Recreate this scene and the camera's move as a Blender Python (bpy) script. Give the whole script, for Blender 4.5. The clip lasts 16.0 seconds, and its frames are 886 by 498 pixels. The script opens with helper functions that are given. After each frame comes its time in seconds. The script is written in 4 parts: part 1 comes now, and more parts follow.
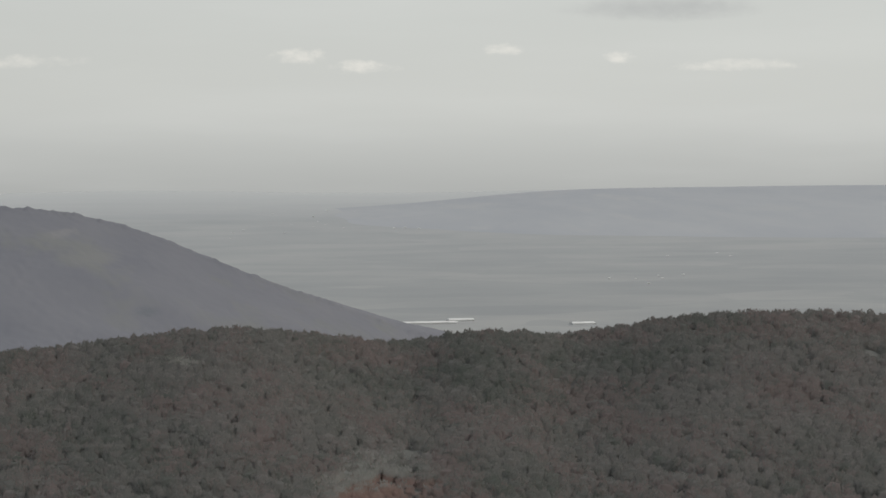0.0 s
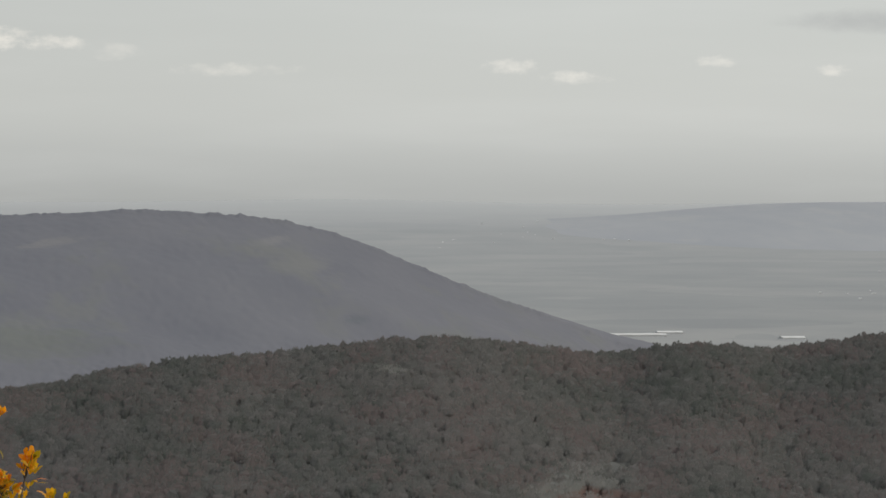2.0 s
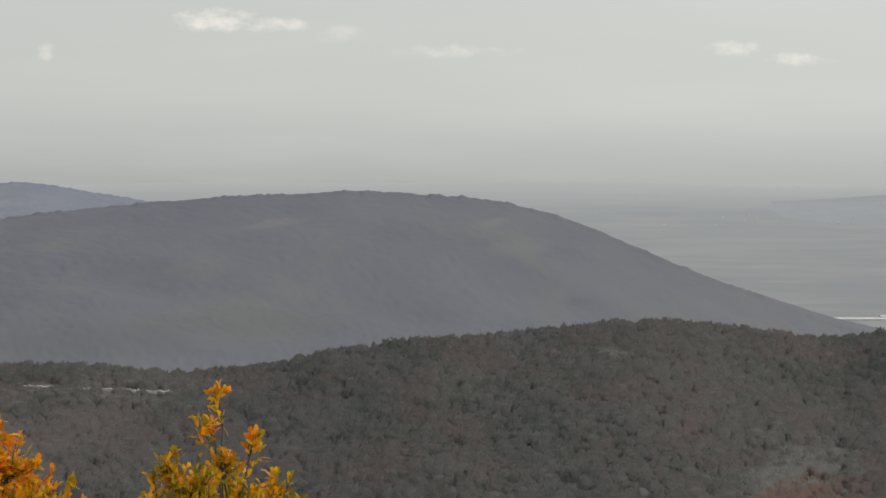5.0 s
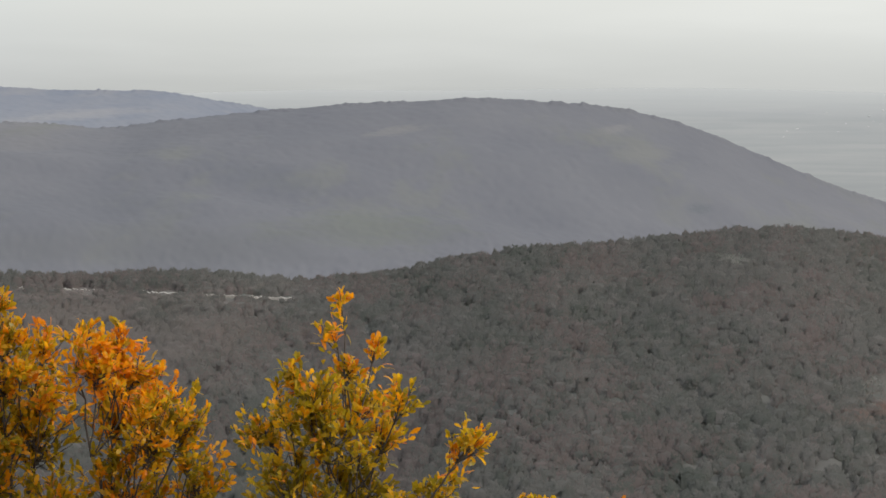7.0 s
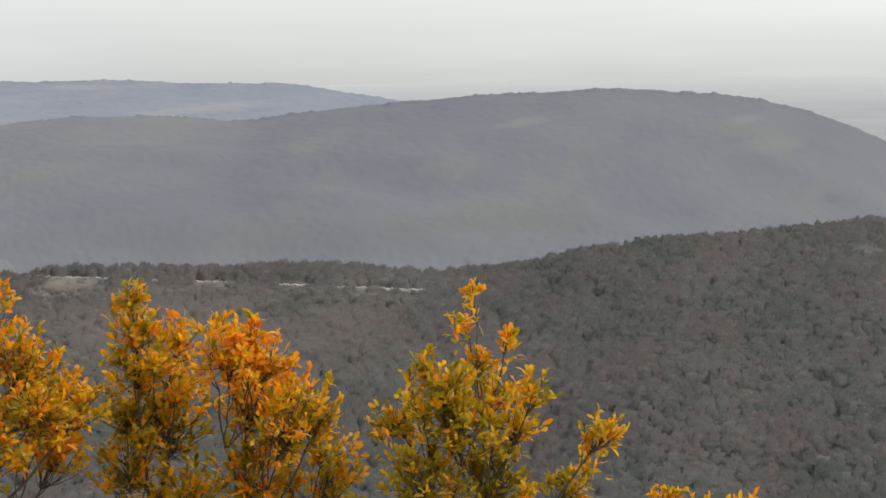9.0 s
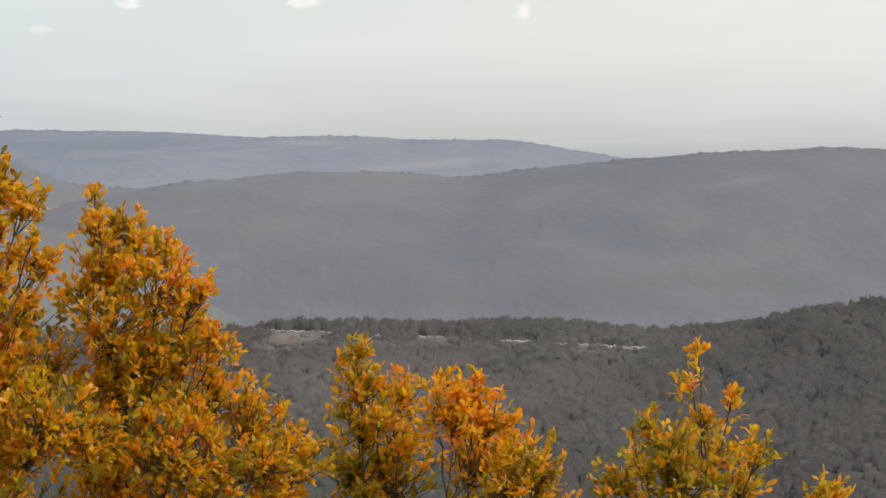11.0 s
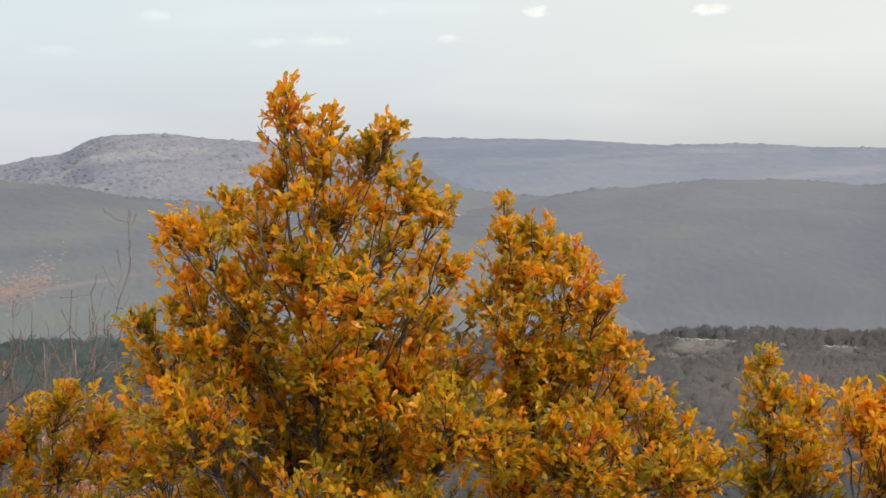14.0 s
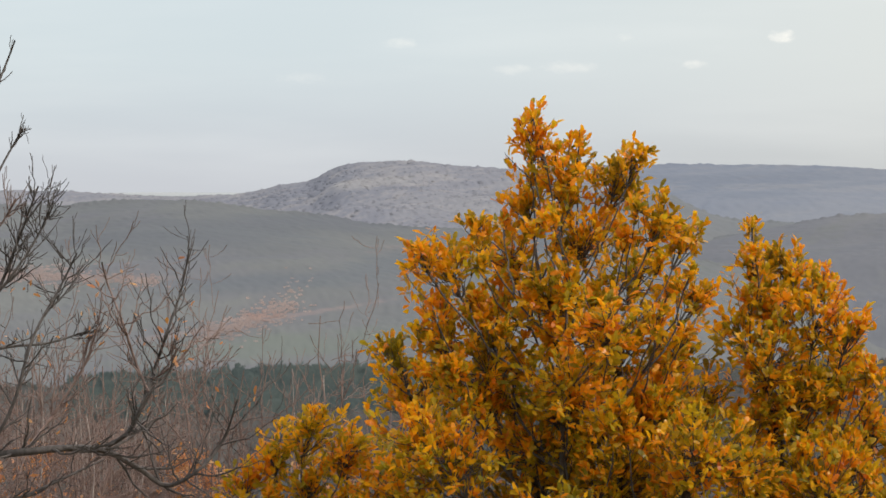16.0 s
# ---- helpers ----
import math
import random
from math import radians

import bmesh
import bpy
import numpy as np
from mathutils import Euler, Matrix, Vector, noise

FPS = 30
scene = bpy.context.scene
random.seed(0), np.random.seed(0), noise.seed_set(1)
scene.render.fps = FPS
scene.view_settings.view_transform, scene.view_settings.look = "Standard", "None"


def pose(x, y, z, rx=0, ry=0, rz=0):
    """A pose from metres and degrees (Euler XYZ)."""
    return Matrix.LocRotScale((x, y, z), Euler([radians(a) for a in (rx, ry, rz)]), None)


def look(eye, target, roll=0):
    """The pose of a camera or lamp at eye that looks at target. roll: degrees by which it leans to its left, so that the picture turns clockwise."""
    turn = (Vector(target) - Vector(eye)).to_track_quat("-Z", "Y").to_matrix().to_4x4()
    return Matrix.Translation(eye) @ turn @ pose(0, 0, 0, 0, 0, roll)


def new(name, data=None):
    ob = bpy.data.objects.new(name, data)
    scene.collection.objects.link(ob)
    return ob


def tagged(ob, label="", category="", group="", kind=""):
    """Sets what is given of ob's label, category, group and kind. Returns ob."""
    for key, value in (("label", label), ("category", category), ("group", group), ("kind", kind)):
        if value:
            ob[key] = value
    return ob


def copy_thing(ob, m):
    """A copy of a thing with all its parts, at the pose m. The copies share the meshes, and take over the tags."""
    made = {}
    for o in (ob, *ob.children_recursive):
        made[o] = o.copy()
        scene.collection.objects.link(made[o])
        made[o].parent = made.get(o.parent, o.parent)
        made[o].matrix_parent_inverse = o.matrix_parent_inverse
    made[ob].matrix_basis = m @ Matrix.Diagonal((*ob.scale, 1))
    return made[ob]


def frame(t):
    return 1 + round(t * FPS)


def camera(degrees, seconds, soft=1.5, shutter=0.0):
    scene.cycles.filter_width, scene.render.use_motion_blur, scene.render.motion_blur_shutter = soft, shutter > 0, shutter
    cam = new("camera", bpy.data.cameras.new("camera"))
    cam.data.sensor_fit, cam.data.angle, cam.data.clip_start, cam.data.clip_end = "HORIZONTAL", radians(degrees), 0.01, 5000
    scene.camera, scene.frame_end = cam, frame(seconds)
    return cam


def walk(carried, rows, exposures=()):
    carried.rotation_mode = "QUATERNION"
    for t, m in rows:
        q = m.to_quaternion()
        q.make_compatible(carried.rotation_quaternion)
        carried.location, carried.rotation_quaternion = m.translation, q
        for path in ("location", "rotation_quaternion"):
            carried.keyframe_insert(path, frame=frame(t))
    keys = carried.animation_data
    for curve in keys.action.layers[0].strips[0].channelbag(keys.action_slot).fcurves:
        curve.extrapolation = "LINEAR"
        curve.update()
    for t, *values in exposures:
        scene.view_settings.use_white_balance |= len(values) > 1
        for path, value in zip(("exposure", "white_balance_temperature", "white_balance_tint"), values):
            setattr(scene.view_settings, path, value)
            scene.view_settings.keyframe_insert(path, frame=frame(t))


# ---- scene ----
# A hand-held zoom pans over wooded hills; young autumn oaks stand on the slope below the viewpoint.
EYE_Z = 130.0     # height of the viewpoint over the plain
ARM = 0.145       # the camera swings on the holder's arm round this pivot
cam = camera(18.0, 16.0, soft=1.6)


def heading(az, el):
    """Unit vector at az degrees to the left of +y and el degrees up."""
    a, e = radians(az), radians(el)
    return Vector((-math.sin(a) * math.cos(e), math.cos(a) * math.cos(e), math.sin(e)))


def spot(az, el, d):
    """The place in that direction from the viewpoint, d metres off over the ground."""
    v = heading(az, el)
    return Vector((0, 0, EYE_Z)) + v * (d / math.cos(radians(el)))


PATH = [(0, -11.95, -2.23, -0.32), (0.5, -11.04, -2.20, -0.08), (1, -10.14, -2.08, -0.15), (1.5, -8.91, -1.99, 0.11),
        (2, -7.66, -2.01, 0.29), (2.5, -6.32, -2.04, 0.42), (3, -5.10, -2.04, 0.30), (3.5, -4.35, -1.90, 0.26),
        (3.7, -4.15, -1.87, 0.29), (5.8, -2.28, -3.03, 0.37), (6, -2.00, -3.20, 0.34), (6.5, -1.37, -3.77, 0.13),
        (7, -0.66, -4.32, 0.23), (7.5, 0.00, -4.65, -0.15), (8, 0.47, -4.70, -0.21), (8.2, 0.73, -4.70, -0.21),
        (10.3, 4.74, -3.72, -0.29), (10.5, 5.21, -3.59, -0.29), (11, 6.60, -3.33, 0.05), (11.5, 8.57, -3.35, -0.45),
        (12, 10.43, -3.61, -0.17), (12.5, 11.94, -3.71, -0.26), (13, 12.92, -3.69, -0.31), (13.5, 13.86, -3.47, -0.22),
        (14, 14.89, -3.17, -0.09), (14.5, 15.93, -2.90, 0.06), (15, 17.10, -2.78, 0.09), (15.5, 18.47, -2.73, 0.06),
        (16, 19.91, -2.61, -0.33)]
rows = []
for t, yaw, pitch, roll in PATH:
    eye = Vector((0, 0, EYE_Z)) + heading(yaw, 0) * ARM
    rows.append((t, look(eye, eye + heading(yaw, pitch), roll)))
walk(cam, rows, exposures=[(0, -0.10), (2.0, -0.11), (3.7, -0.10), (5.8, 0.09), (6.5, 0.24), (7, 0.32), (7.5, 0.45), (8.2, 0.50), (10.3, 0.45), (11, 0.42), (12, 0.40), (13, 0.50), (14.5, 0.52), (15.5, 0.53), (16, 0.40)])

# ---- world: veiled autumn sky with a low broken row of small clouds, clearing to the left ----
SUN_AZ, SUN_EL = -100.0, 38.0
world = bpy.data.worlds.new("world")
scene.world = world
world.use_nodes = True
wt = world.node_tree
wt.nodes.clear()


def wnode(kind, **props):
    n = wt.nodes.new(kind)
    for k, v in props.items():
        if k == "operation":
            n.operation = v
        elif k == "data_type":
            n.data_type = v
        elif k == "interpolation_type":
            n.interpolation_type = v
    return n


def wmath(op, a, b=None, c=None):
    n = wnode("ShaderNodeMath", operation=op)
    for i, v in enumerate((a, b, c)):
        if v is None:
            continue
        if isinstance(v, (int, float)):
            n.inputs[i].default_value = v
        else:
            wt.links.new(v, n.inputs[i])
    return n.outputs[0]


def wmix(f, a, b):
    n = wnode("ShaderNodeMix", data_type="RGBA")
    for i, v in ((0, f), (6, a), (7, b)):
        if isinstance(v, (int, float)):
            n.inputs[i].default_value = v
        elif isinstance(v, tuple):
            n.inputs[i].default_value = (*v, 1)
        else:
            wt.links.new(v, n.inputs[i])
    return n.outputs[2]


def wrange(v, a, b, lo=0.0, hi=1.0):
    n = wnode("ShaderNodeMapRange", interpolation_type="SMOOTHSTEP")
    wt.links.new(v, n.inputs[0])
    for i, q in enumerate((a, b, lo, hi)):
        n.inputs[i + 1].default_value = q
    return n.outputs[0]


sky = wt.nodes.new("ShaderNodeTexSky")
sky.sky_type, sky.sun_disc = "NISHITA", False
sky.sun_elevation, sky.sun_rotation = radians(SUN_EL), radians(-SUN_AZ)
sky.air_density, sky.dust_density = 1.0, 1.0
scaled = wnode("ShaderNodeVectorMath", operation="SCALE")
wt.links.new(sky.outputs[0], scaled.inputs[0])
scaled.inputs[3].default_value = 0.12
tc = wt.nodes.new("ShaderNodeTexCoord")
sep = wt.nodes.new("ShaderNodeSeparateXYZ")
wt.links.new(tc.outputs["Generated"], sep.inputs[0])
W_AZ = wmath("MULTIPLY", wmath("ARCTAN2", wmath("MULTIPLY", sep.outputs[0], -1.0), sep.outputs[1]), 57.2958)
W_EL = wmath("MULTIPLY", wmath("ARCSINE", sep.outputs[2]), 57.2958)
# thin high veil, greyer towards the hazy horizon
veil = wmix(wrange(W_EL, -1.7, 0.9), (0.432, 0.443, 0.438), (0.618, 0.632, 0.614))
veil = wmix(wrange(W_AZ, 3.0, 25.0), veil, wmix(wrange(W_EL, -1.8, 1.6), (0.490, 0.507, 0.548), (0.520, 0.587, 0.628)))
veil = wmix(wrange(W_EL, 5.0, 60.0), veil, (1.32, 1.36, 1.42))
skycol = wmix(0.10, veil, scaled.outputs[0])
# broad uneven streaks
com = wt.nodes.new("ShaderNodeCombineXYZ")
wt.links.new(wmath("MULTIPLY", W_AZ, 0.12), com.inputs[0])
wt.links.new(wmath("MULTIPLY", W_EL, 0.9), com.inputs[1])
nz = wt.nodes.new("ShaderNodeTexNoise")
wt.links.new(com.outputs[0], nz.inputs["Vector"])
nz.inputs["Scale"].default_value, nz.inputs["Detail"].default_value = 1.0, 5.0
skycol = wmix(wrange(nz.outputs[0], 0.40, 0.80, 0.0, 0.14), skycol, (0.80, 0.81, 0.79))
# ragged edges for the small clouds
com2 = wt.nodes.new("ShaderNodeCombineXYZ")
wt.links.new(W_AZ, com2.inputs[0])
wt.links.new(wmath("MULTIPLY", W_EL, 1.8), com2.inputs[1])
nz2 = wt.nodes.new("ShaderNodeTexNoise")
wt.links.new(com2.outputs[0], nz2.inputs["Vector"])
nz2.inputs["Scale"].default_value, nz2.inputs["Detail"].default_value, nz2.inputs["Roughness"].default_value = 2.2, 8.0, 0.62
rag = wmath("MULTIPLY_ADD", nz2.outputs[0], 4.4, -2.2)
# azimuth, elevation, half width, half height, strength
CLOUDS = [(-9.05, 1.74, 0.55, 0.17, 0.6), (-10.3, 1.50, 0.65, 0.15, 0.6), (-13.2, 1.84, 0.42, 0.13, 0.5),
          (-15.6, 1.68, 0.35, 0.13, 0.6), (-18.0, 1.50, 1.3, 0.13, 0.45), (-3.3, 1.64, 1.3, 0.14, 0.45),
          (1.55, 2.22, 0.9, 0.26, 0.95), (0.3, 2.16, 0.7, 0.16, 0.7), (-1.0, 2.0, 0.5, 0.2, 0.3),
          (4.97, 1.56, 0.2, 0.17, 0.7), (9.4, 1.72, 0.45, 0.13, 0.7), (12.98, 1.69, 0.27, 0.14, 0.85),
          (14.75, 1.13, 0.33, 0.09, 0.4), (16.17, 1.68, 0.22, 0.09, 0.3), (20.75, 1.60, 0.38, 0.11, 0.25),
          (17.3, 1.09, 0.55, 0.15, 0.25), (22.8, 0.9, 0.5, 0.13, 0.14), (18.5, 1.05, 0.4, 0.12, 0.25)]
for ca, ce, cw, ch, cs in CLOUDS:
    dx = wmath("MULTIPLY_ADD", W_AZ, 1 / cw, -ca / cw)
    dy = wmath("MULTIPLY_ADD", W_EL, 1 / ch, -ce / ch)
    rr = wmath("ADD", wmath("ADD", wmath("MULTIPLY", dx, dx), wmath("MULTIPLY", dy, dy)), rag)
    skycol = wmix(wrange(rr, 1.3, -0.9, 0.0, cs), skycol, (0.90, 0.87, 0.80))
# one grey cloud underside high over the plain
dx = wmath("MULTIPLY_ADD", W_AZ, 1 / 1.9, 16.5 / 1.9)
dy = wmath("MULTIPLY_ADD", W_EL, 1 / 0.26, -2.66 / 0.26)
rr = wmath("ADD", wmath("ADD", wmath("MULTIPLY", dx, dx), wmath("MULTIPLY", dy, dy)), wmath("MULTIPLY", rag, 0.35))
skycol = wmix(wrange(rr, 1.5, -0.6, 0.0, 0.62), skycol, (0.43, 0.44, 0.44))
# sky scaled darker to the left and brighter to the right, standing in for lens falloff
falloff = wnode("ShaderNodeVectorMath", operation="SCALE")
wt.links.new(skycol, falloff.inputs[0])
wt.links.new(wrange(W_AZ, 8.0, -14.0, 0.955, 1.05), falloff.inputs[3])
bg = wt.nodes.new("ShaderNodeBackground")
wt.links.new(falloff.outputs[0], bg.inputs[0])
bg.inputs[1].default_value = 1.0
wout = wt.nodes.new("ShaderNodeOutputWorld")
wt.links.new(bg.outputs[0], wout.inputs[0])

sun = new("sun", bpy.data.lights.new("sun", "SUN"))
sun.data.energy, sun.data.angle, sun.data.color = 2.1, radians(9.0), (1.0, 0.93, 0.82)
sun.matrix_world = look((0, 0, 400), Vector((0, 0, 400)) - heading(SUN_AZ, SUN_EL))


# ---- materials ----
def material(name, build):
    m = bpy.data.materials.new(name)
    m.use_nodes = True
    nt = m.node_tree
    b = nt.nodes["Principled BSDF"]
    build(nt, b)
    return m


def tex(nt, scale, detail=5.0, rough=0.6, vec=None, stretch=None):
    n = nt.nodes.new("ShaderNodeTexNoise")
    n.inputs["Scale"].default_value, n.inputs["Detail"].default_value, n.inputs["Roughness"].default_value = scale, detail, rough
    g = nt.nodes.new("ShaderNodeNewGeometry")
    src = g.outputs["Position"]
    if stretch:
        mp = nt.nodes.new("ShaderNodeMapping")
        mp.inputs["Scale"].default_value = stretch
        nt.links.new(src, mp.inputs[0])
        src = mp.outputs[0]
    nt.links.new(src, n.inputs["Vector"])
    return n.outputs[0]


def ramp(nt, fac, stops):
    r = nt.nodes.new("ShaderNodeValToRGB")
    e = r.color_ramp.elements
    while len(e) < len(stops):
        e.new(0.5)
    for el, (p, c) in zip(e, stops):
        el.position, el.color = p, (*c, 1)
    nt.links.new(fac, r.inputs[0])
    return r.outputs[0]


def nmath(nt, op, a, b=None):
    n = nt.nodes.new("ShaderNodeMath")
    n.operation = op
    for i, v in enumerate((a, b)):
        if v is None:
            continue
        if isinstance(v, (int, float)):
            n.inputs[i].default_value = v
        else:
            nt.links.new(v, n.inputs[i])
    return n.outputs[0]


def nmix(nt, f, a, b, blend="MIX"):
    n = nt.nodes.new("ShaderNodeMix")
    n.data_type, n.blend_type = "RGBA", blend
    for i, v in ((0, f), (6, a), (7, b)):
        if isinstance(v, (int, float)):
            n.inputs[i].default_value = v
        elif isinstance(v, tuple):
            n.inputs[i].default_value = (*v, 1)
        else:
            nt.links.new(v, n.inputs[i])
    return n.outputs[2]


def bump(nt, b, fac, strength, dist):
    n = nt.nodes.new("ShaderNodeBump")
    n.inputs["Strength"].default_value, n.inputs["Distance"].default_value = strength, dist
    nt.links.new(fac, n.inputs["Height"])
    nt.links.new(n.outputs[0], b.inputs["Normal"])


def woods(name, big, small, dark, mid, light, accent, accent_at=0.62, sheer=0.0, single=0.0):
    """Woodland in late autumn: patches of two sizes, with single crowns told apart."""
    def build(nt, b):
        g = nt.nodes.new("ShaderNodeNewGeometry")
        n1 = tex(nt, big, 4.0, 0.55, stretch=(1.0, 0.4, 1.0))
        n2 = tex(nt, small, 3.0, 0.6, stretch=(1.0, 0.3, 1.0))
        v = nmath(nt, "ADD", nmath(nt, "MULTIPLY", n1, 0.6), nmath(nt, "MULTIPLY", n2, 0.3))
        v = nmath(nt, "ADD", v, nmath(nt, "MULTIPLY", g.outputs["Random Per Island"], 0.12))
        if single:
            # every tree has a tone of its own
            at = nt.nodes.new("ShaderNodeAttribute")
            at.attribute_name = "tree"
            v = nmath(nt, "ADD", v, nmath(nt, "MULTIPLY", nmath(nt, "SUBTRACT", at.outputs["Fac"], 0.5), single))
        col = ramp(nt, v, [(0.36, dark), (0.50, mid), (0.66, light)])
        n3 = tex(nt, small * 0.45, 4.0, 0.7, stretch=(1.0, 0.35, 1.0))
        if single:
            n3 = nmath(nt, "ADD", n3, nmath(nt, "MULTIPLY", nmath(nt, "FRACT", nmath(nt, "MULTIPLY", at.outputs["Fac"], 7.31)), 0.22))
            n3 = nmath(nt, "SUBTRACT", n3, 0.11)
        sel = ramp(nt, n3, [(accent_at - 0.06, (0, 0, 0)), (accent_at + 0.06, (1, 1, 1))])
        col = nmix(nt, nmath(nt, "MULTIPLY", sel, 0.62 if single else 0.7), col, accent)
        nt.links.new(col, b.inputs["Base Color"])
        b.inputs["Roughness"].default_value = 0.9
        if sheer:
            # leafless sprays let the light through
            tr = nt.nodes.new("ShaderNodeBsdfTranslucent")
            tr.name = "sheer"
            nt.links.new(col, tr.inputs[0])
            mx = nt.nodes.new("ShaderNodeMixShader")
            mx.inputs[0].default_value = sheer
            nt.links.new(b.outputs[0], mx.inputs[1])
            nt.links.new(tr.outputs[0], mx.inputs[2])
            nt.links.new(mx.outputs[0], nt.nodes["Material Output"].inputs[0])
        b.inputs["Specular IOR Level"].default_value = 0.05
    return material(name, build)


# haze is put into the tones of all hills beyond the near ridge
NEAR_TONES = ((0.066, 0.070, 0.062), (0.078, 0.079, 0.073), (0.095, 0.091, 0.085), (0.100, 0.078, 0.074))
MID_HAZE_TONES = ((0.098, 0.100, 0.113), (0.112, 0.113, 0.124), (0.130, 0.128, 0.133), (0.118, 0.120, 0.115))
GREEN_HAZE_TONES = ((0.093, 0.096, 0.102), (0.107, 0.109, 0.111), (0.127, 0.128, 0.122), (0.111, 0.110, 0.120))
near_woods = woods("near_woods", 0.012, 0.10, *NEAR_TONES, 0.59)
# sprays toned lighter than the ground below, to offset light lost among them
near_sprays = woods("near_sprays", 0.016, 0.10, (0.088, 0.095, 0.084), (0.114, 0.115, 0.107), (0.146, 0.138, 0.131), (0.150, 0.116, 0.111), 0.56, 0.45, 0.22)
hazy_mid_woods = woods("hazy_mid_woods", 0.004, 0.03, *MID_HAZE_TONES, 0.60)
hazy_green_woods = woods("hazy_green_woods", 0.005, 0.03, *GREEN_HAZE_TONES, 0.55)
hazy_spur_woods = woods("hazy_spur_woods", 0.005, 0.03, (0.100, 0.105, 0.114), (0.114, 0.118, 0.123), (0.128, 0.131, 0.132), (0.118, 0.120, 0.122), 0.58)
hazy_far_woods = woods("hazy_far_woods", 0.003, 0.02, (0.118, 0.131, 0.164), (0.134, 0.146, 0.175), (0.158, 0.165, 0.184), (0.174, 0.175, 0.185), 0.60)
hazy_rocky_woods = woods("hazy_rocky_woods", 0.008, 0.11, (0.124, 0.127, 0.149), (0.145, 0.146, 0.165), (0.172, 0.169, 0.179), (0.202, 0.193, 0.196), 0.57)
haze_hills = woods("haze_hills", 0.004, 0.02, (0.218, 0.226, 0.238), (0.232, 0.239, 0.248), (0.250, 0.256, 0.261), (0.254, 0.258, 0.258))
pine_woods = woods("pine_woods", 0.02, 0.15, (0.060, 0.078, 0.078), (0.080, 0.100, 0.095), (0.102, 0.120, 0.108), (0.085, 0.105, 0.095), 0.62, 0.4)
scrub = woods("scrub", 0.02, 0.15, (0.16, 0.13, 0.12), (0.21, 0.162, 0.148), (0.27, 0.21, 0.188), (0.25, 0.165, 0.14))


def plain_look(nt, b):
    # patchwork of fields, broken by woods and hedges
    n1 = tex(nt, 1.0, 6.0, 0.6, stretch=(0.0075, 0.0070, 0.001))
    g0 = nt.nodes.new("ShaderNodeNewGeometry")
    mp = nt.nodes.new("ShaderNodeMapping")
    mp.inputs["Scale"].default_value, mp.inputs["Rotation"].default_value = (0.0060, 0.0085, 0.001), (0, 0, 0.10)
    nt.links.new(g0.outputs["Position"], mp.inputs[0])
    warp = nt.nodes.new("ShaderNodeTexNoise")
    warp.inputs["Scale"].default_value = 1.3
    nt.links.new(mp.outputs[0], warp.inputs["Vector"])
    bent = nmix(nt, 0.35, mp.outputs[0], warp.outputs["Color"], "ADD")
    cells = nt.nodes.new("ShaderNodeTexVoronoi")
    cells.inputs["Scale"].default_value = 1.0
    nt.links.new(bent, cells.inputs["Vector"])
    sp = nt.nodes.new("ShaderNodeSeparateColor")
    nt.links.new(cells.outputs["Color"], sp.inputs[0])
    v = nmath(nt, "ADD", nmath(nt, "MULTIPLY", n1, 0.80), nmath(nt, "MULTIPLY", sp.outputs[0], 0.20))
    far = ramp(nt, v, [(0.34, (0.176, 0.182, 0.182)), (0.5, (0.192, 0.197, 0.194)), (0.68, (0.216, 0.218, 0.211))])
    hazed_fields = ramp(nt, v, [(0.34, (0.220, 0.227, 0.229)), (0.66, (0.244, 0.249, 0.246))])
    # leaf litter, dry grass and stones on the slope by the viewpoint
    n3 = tex(nt, 1.7, 8.0, 0.7)
    close = ramp(nt, n3, [(0.35, (0.06, 0.045, 0.03)), (0.5, (0.12, 0.085, 0.05)), (0.65, (0.22, 0.17, 0.10))])
    g = nt.nodes.new("ShaderNodeNewGeometry")
    ln = nt.nodes.new("ShaderNodeVectorMath")
    ln.operation = "LENGTH"
    nt.links.new(g.outputs["Position"], ln.inputs[0])
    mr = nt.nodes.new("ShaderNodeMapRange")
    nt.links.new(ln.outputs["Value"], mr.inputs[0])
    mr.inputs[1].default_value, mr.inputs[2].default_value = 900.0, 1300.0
    # haze put into the colour: fields pale with distance until they meet the sky
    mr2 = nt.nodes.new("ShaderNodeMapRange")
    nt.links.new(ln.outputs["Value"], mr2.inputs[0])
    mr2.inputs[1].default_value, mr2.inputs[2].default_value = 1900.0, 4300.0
    far = nmix(nt, mr2.outputs[0], far, hazed_fields)
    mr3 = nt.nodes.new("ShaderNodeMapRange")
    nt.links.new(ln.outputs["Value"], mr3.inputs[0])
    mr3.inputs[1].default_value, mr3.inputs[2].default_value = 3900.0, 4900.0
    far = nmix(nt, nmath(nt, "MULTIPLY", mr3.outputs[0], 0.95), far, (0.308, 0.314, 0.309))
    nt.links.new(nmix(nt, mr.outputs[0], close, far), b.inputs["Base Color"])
    b.inputs["Roughness"].default_value = 0.95
    b.inputs["Specular IOR Level"].default_value = 0.05
    bump(nt, b, n3, 0.5, 0.05)


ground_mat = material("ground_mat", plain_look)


def pale_stone_look(nt, b):
    n = tex(nt, 0.35, 6.0, 0.7)
    nt.links.new(ramp(nt, n, [(0.35, (0.14, 0.13, 0.118)), (0.6, (0.27, 0.255, 0.235))]), b.inputs["Base Color"])
    b.inputs["Specular IOR Level"].default_value = 0.05
    b.inputs["Roughness"].default_value = 0.95


pale_stone = material("pale_stone", pale_stone_look)


